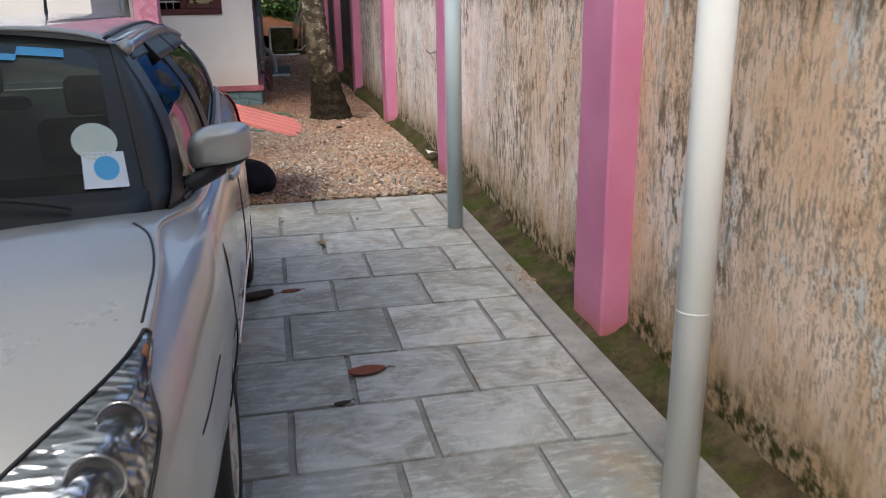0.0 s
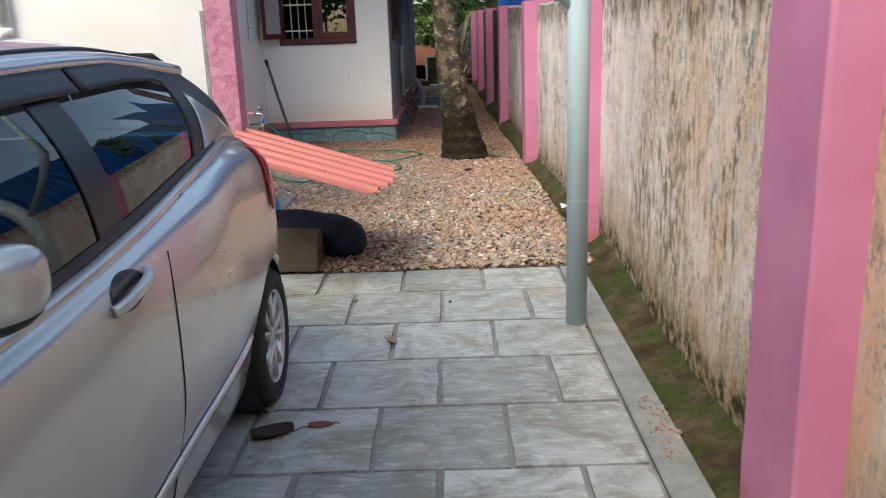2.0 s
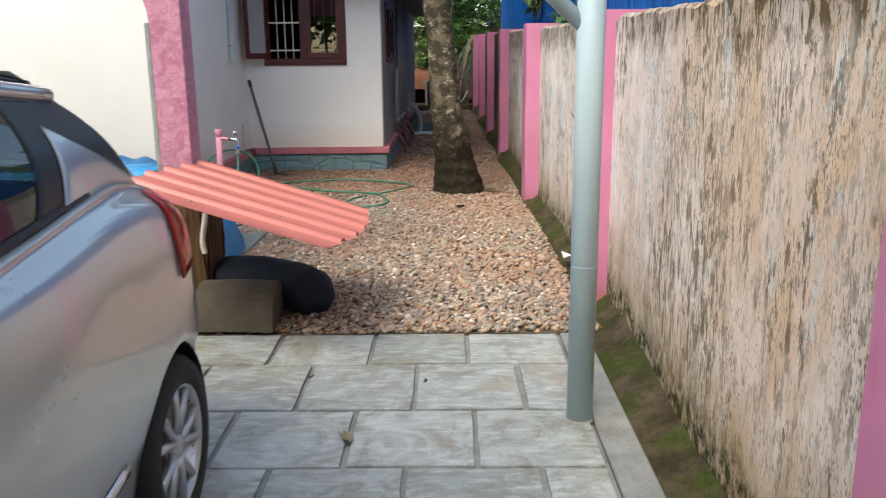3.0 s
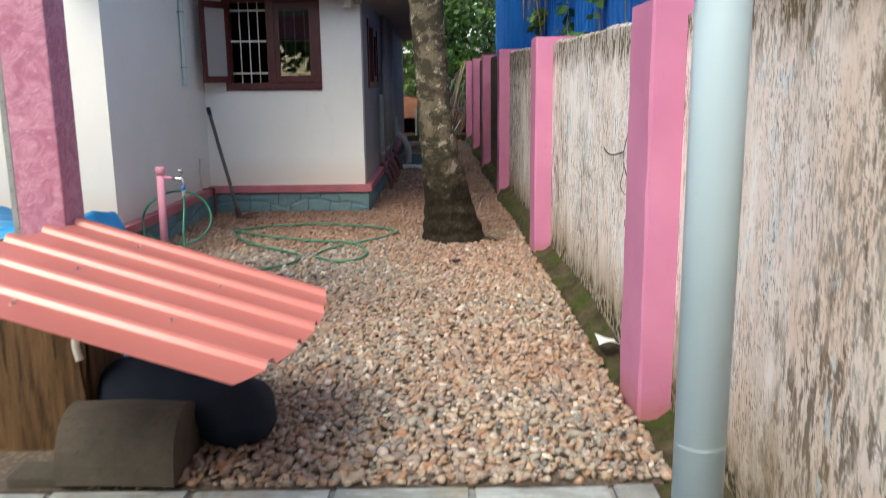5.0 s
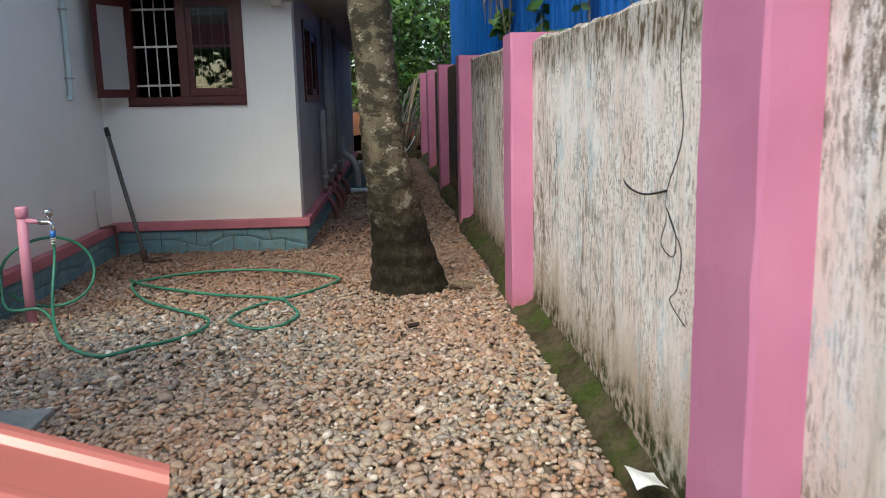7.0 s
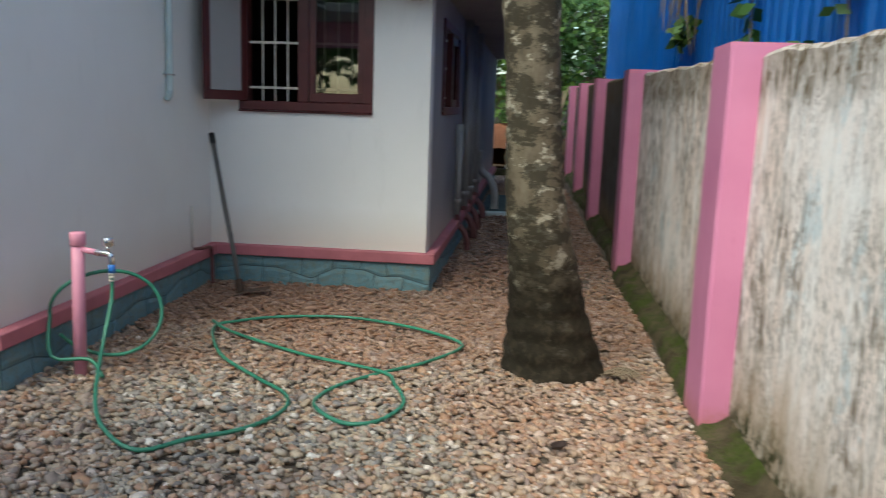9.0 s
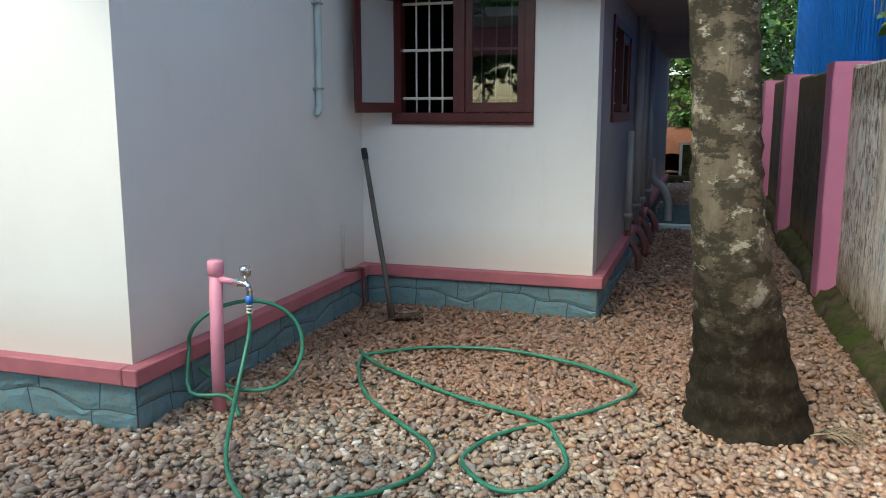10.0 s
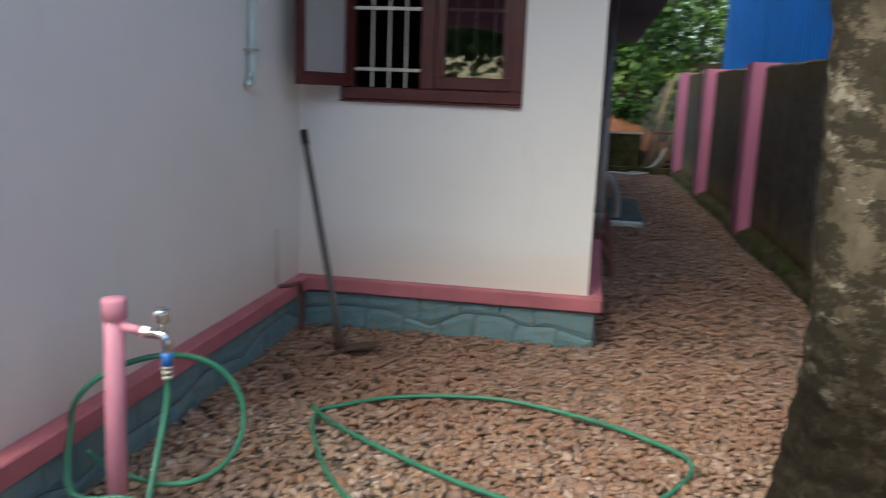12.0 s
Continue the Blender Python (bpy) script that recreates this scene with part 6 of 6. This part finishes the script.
for k in range(22):
    x0 = rng.uniform(0.95, 1.5)
    s = obj("dry_stick", tube(spline([(x0, 25.7 + rng.uniform(0, .5), 0.02), (x0 + rng.uniform(.1, .3), 26.1, rng.uniform(.6, .9)), (x0 + rng.uniform(.35, .7), 26.4 + rng.uniform(0, .3), rng.uniform(1.2, 2.1))], 4), rng.uniform(0.008, 0.02), 5), STRAW if k % 2 else WOOD)
    tagged(s, "long dry stick leaning in the back corner", "stick", "stick pile")
shrub = thing("back_shrub", "low green shrub on the red soil", "shrub", at=(0.9, 27.4, 1.0))
part("leaves", leaves(500, (0, 0, 0.25), (0.9, 0.4, 0.3), 0.16, 95), LEAF, shrub)
part("leaves", leaves(260, (-0.6, 0.2, 0.6), (0.8, 0.4, 0.5), 0.16, 96), LEAF2, shrub)
tagged(obj("white_hose", tube(spline([(0.45, 25.3, 0.05), (0.9, 25.1, 0.05), (1.2, 25.35, 0.06), (0.8, 25.45, 0.07), (1.3, 25.5, 0.2), (1.55, 25.7, 0.55)], 6), 0.016, 6), PVC, smooth=True), "pale hose tangled at the passage end", "hose")
far = thing("far_house", "pale far house beyond the back garden", "house", at=(4.2, 44, 0))
part("wall", box(-3, 3, 0, 4, 0, 3.4), WHITE_WALL, far)
part("roof", box(-3.4, 3.4, -0.5, 4.5, 3.4, 3.7), PVC, far)

# ---- paving slabs ----
ROWS_Y = [6.43, 5.962, 5.40, 4.877, 4.352, 3.825, 3.235, 2.735, 2.25, 1.72, 1.19, 0.66, 0.13, -0.4, -0.93, -1.46, -2.0, -2.53, -3.06, -3.6]
paving = structure(thing("paving", "", "", kind="structure"), "grey stone slab paving in staggered rows", "paving")
_slab_meshes = {}


def slab_mesh(w, d, variant):
    key = (round(w, 2), round(d, 2), variant)
    if key not in _slab_meshes:
        rng = random.Random(hash(key) % 1000)
        bm = bmesh.new()
        nx, ny = 5, 4
        g = [[bm.verts.new((-w / 2 + w * i / nx + (rng.uniform(-.004, .004) if 0 < j < ny else 0) * (i in (0, nx)), -d / 2 + d * j / ny + rng.uniform(-.003, .003), (0.0 if i in (0, nx) or j in (0, ny) else 0.006 + rng.uniform(-.0015, .002)))) for j in range(ny + 1)] for i in range(nx + 1)]
        for i in range(nx):
            for j in range(ny):
                bm.faces.new((g[i][j], g[i + 1][j], g[i + 1][j + 1], g[i][j + 1]))
        rim = [g[i][0] for i in range(nx + 1)] + [g[nx][j] for j in range(1, ny + 1)] + [g[i][ny] for i in range(nx - 1, -1, -1)] + [g[0][j] for j in range(ny - 1, 0, -1)]
        low = [bm.verts.new((v.co.x, v.co.y, -0.03)) for v in rim]
        for k in range(len(rim)):
            bm.faces.new((rim[k], low[k], low[(k + 1) % len(rim)], rim[(k + 1) % len(rim)]))
        bmesh.ops.recalc_face_normals(bm, faces=bm.faces)
        me = bpy.data.meshes.new("slab")
        bm.to_mesh(me)
        bm.free()
        me.materials.append(SLAB)
        _slab_meshes[key] = me
    return _slab_meshes[key]


_rng = random.Random(21)
for r, (ya, yb) in enumerate(zip(ROWS_Y, ROWS_Y[1:])):
    first = (1.142 if r % 2 == 0 else 1.39) + (0.09 if r == 8 else 0.0)
    joints = [1.655] + [first - 0.527 * k + _rng.uniform(-.012, .012) for k in range(12)]
    for a, b in zip(joints, joints[1:]):
        if b < -5.4:
            break
        gap = 0.026 + _rng.uniform(-.006, .008)
        o = new("slab", slab_mesh(a - b - gap, ya - yb - gap * 0.75, _rng.randrange(3)))
        o.parent = paving
        o.matrix_basis = pose((a + b) / 2 - (0.0 if a > 1.6 else 0), (ya + yb) / 2, 0.010 + _rng.uniform(-.003, .003), _rng.uniform(-.15, .15), _rng.uniform(-.15, .15), _rng.uniform(-.35, .35))

# ---- river pebbles ----


def pebble_form():
    """A rounded block of 14 points and 24 triangles."""
    pts = [(x, y, z) for x in (-1, 1) for y in (-1, 1) for z in (-1, 1)] + [(-1, 0, 0), (1, 0, 0), (0, -1, 0), (0, 1, 0), (0, 0, -1), (0, 0, 1)]
    tri = []
    for ax in range(3):
        for s in (-1, 1):
            c = [0, 0, 0]
            c[ax] = s
            mid = pts.index(tuple(c))
            ring = []
            for u, v in ((-1, -1), (1, -1), (1, 1), (-1, 1)):
                q = [0, 0, 0]
                q[ax], q[(ax + 1) % 3], q[(ax + 2) % 3] = s, u, v
                ring.append(pts.index(tuple(q)))
            if s < 0:
                ring.reverse()
            tri += [(ring[k], ring[(k + 1) % 4], mid) for k in range(4)]
    P = np.array(pts, float)
    return P / np.linalg.norm(P, axis=1)[:, None] ** 0.9, np.array(tri)


def pebbles(name, xs, ys, count, size, seed, z0=0.0, keep=None):
    rng = np.random.default_rng(seed)
    P, T = pebble_form()
    c = np.column_stack([rng.uniform(*xs, count), rng.uniform(*ys, count)])
    if keep is not None:
        c = c[keep(c[:, 0], c[:, 1])]
    n = len(c)
    s = size * rng.lognormal(0, 0.28, n)
    dims = np.column_stack([s * rng.uniform(0.9, 1.5, n), s * rng.uniform(0.7, 1.0, n), s * rng.uniform(0.42, 0.7, n)])
    yaw, tilt, tilt2 = rng.uniform(0, 6.283, n), rng.normal(0, 0.32, n), rng.normal(0, 0.32, n)
    V = P[None] * dims[:, None, :] * (1 + rng.normal(0, 0.06, (n, len(P), 1)))
    cy, sy = np.cos(tilt)[:, None], np.sin(tilt)[:, None]
    x, y, z = V[..., 0], V[..., 1], V[..., 2]
    y, z = y * cy - z * sy, y * sy + z * cy
    cy, sy = np.cos(tilt2)[:, None], np.sin(tilt2)[:, None]
    x, z = x * cy + z * sy, -x * sy + z * cy
    cy, sy = np.cos(yaw)[:, None], np.sin(yaw)[:, None]
    x, y = x * cy - y * sy, x * sy + y * cy
    lift = z0 + rng.uniform(-0.012, 0.014, n) + 0.012 * np.sin(c[:, 0] * 2.3 + 1.0) * np.sin(c[:, 1] * 1.9)
    V = np.stack([x + c[:, :1], y + c[:, 1:], z + lift[:, None]], -1).reshape(-1, 3)
    F = (T[None] + (np.arange(n) * len(P))[:, None, None]).reshape(-1, 3)
    return from_arrays(name, V, F, PEBBLE)


def in_yard(x, y):
    ok = (x > NX + 0.05) | (y < NY - 0.05)
    ok &= ~((x < HX + 0.05) & (y > HY - 0.05))
    ok &= x < 1.89 - 0.018 * (y - 7)
    ok &= np.hypot(x - 1.157, y - 11.45) > 0.30
    ok &= ~((x < -0.3) & (y < 6.9))
    return ok


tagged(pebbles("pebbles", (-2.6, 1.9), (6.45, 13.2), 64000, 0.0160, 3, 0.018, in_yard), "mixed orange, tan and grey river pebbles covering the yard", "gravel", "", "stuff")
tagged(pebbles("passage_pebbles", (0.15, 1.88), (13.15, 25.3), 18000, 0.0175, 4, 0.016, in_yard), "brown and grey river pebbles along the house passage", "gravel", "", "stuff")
structure(obj("pebble_bed", box(-5.0, 1.86, 6.445, 25.4, -0.1, 0.006), PEBBLE_BED), "dark damp soil under the river pebbles", "ground")
tagged(pebbles("drain_grit", (1.70, 1.82), (3.85, 4.45), 260, 0.008, 6, 0.008, lambda x, y: np.hypot((x - 1.76) / 0.06, (y - 4.12) / 0.3) < 1), "small pile of washed grit in the drain strip", "gravel", "", "stuff")
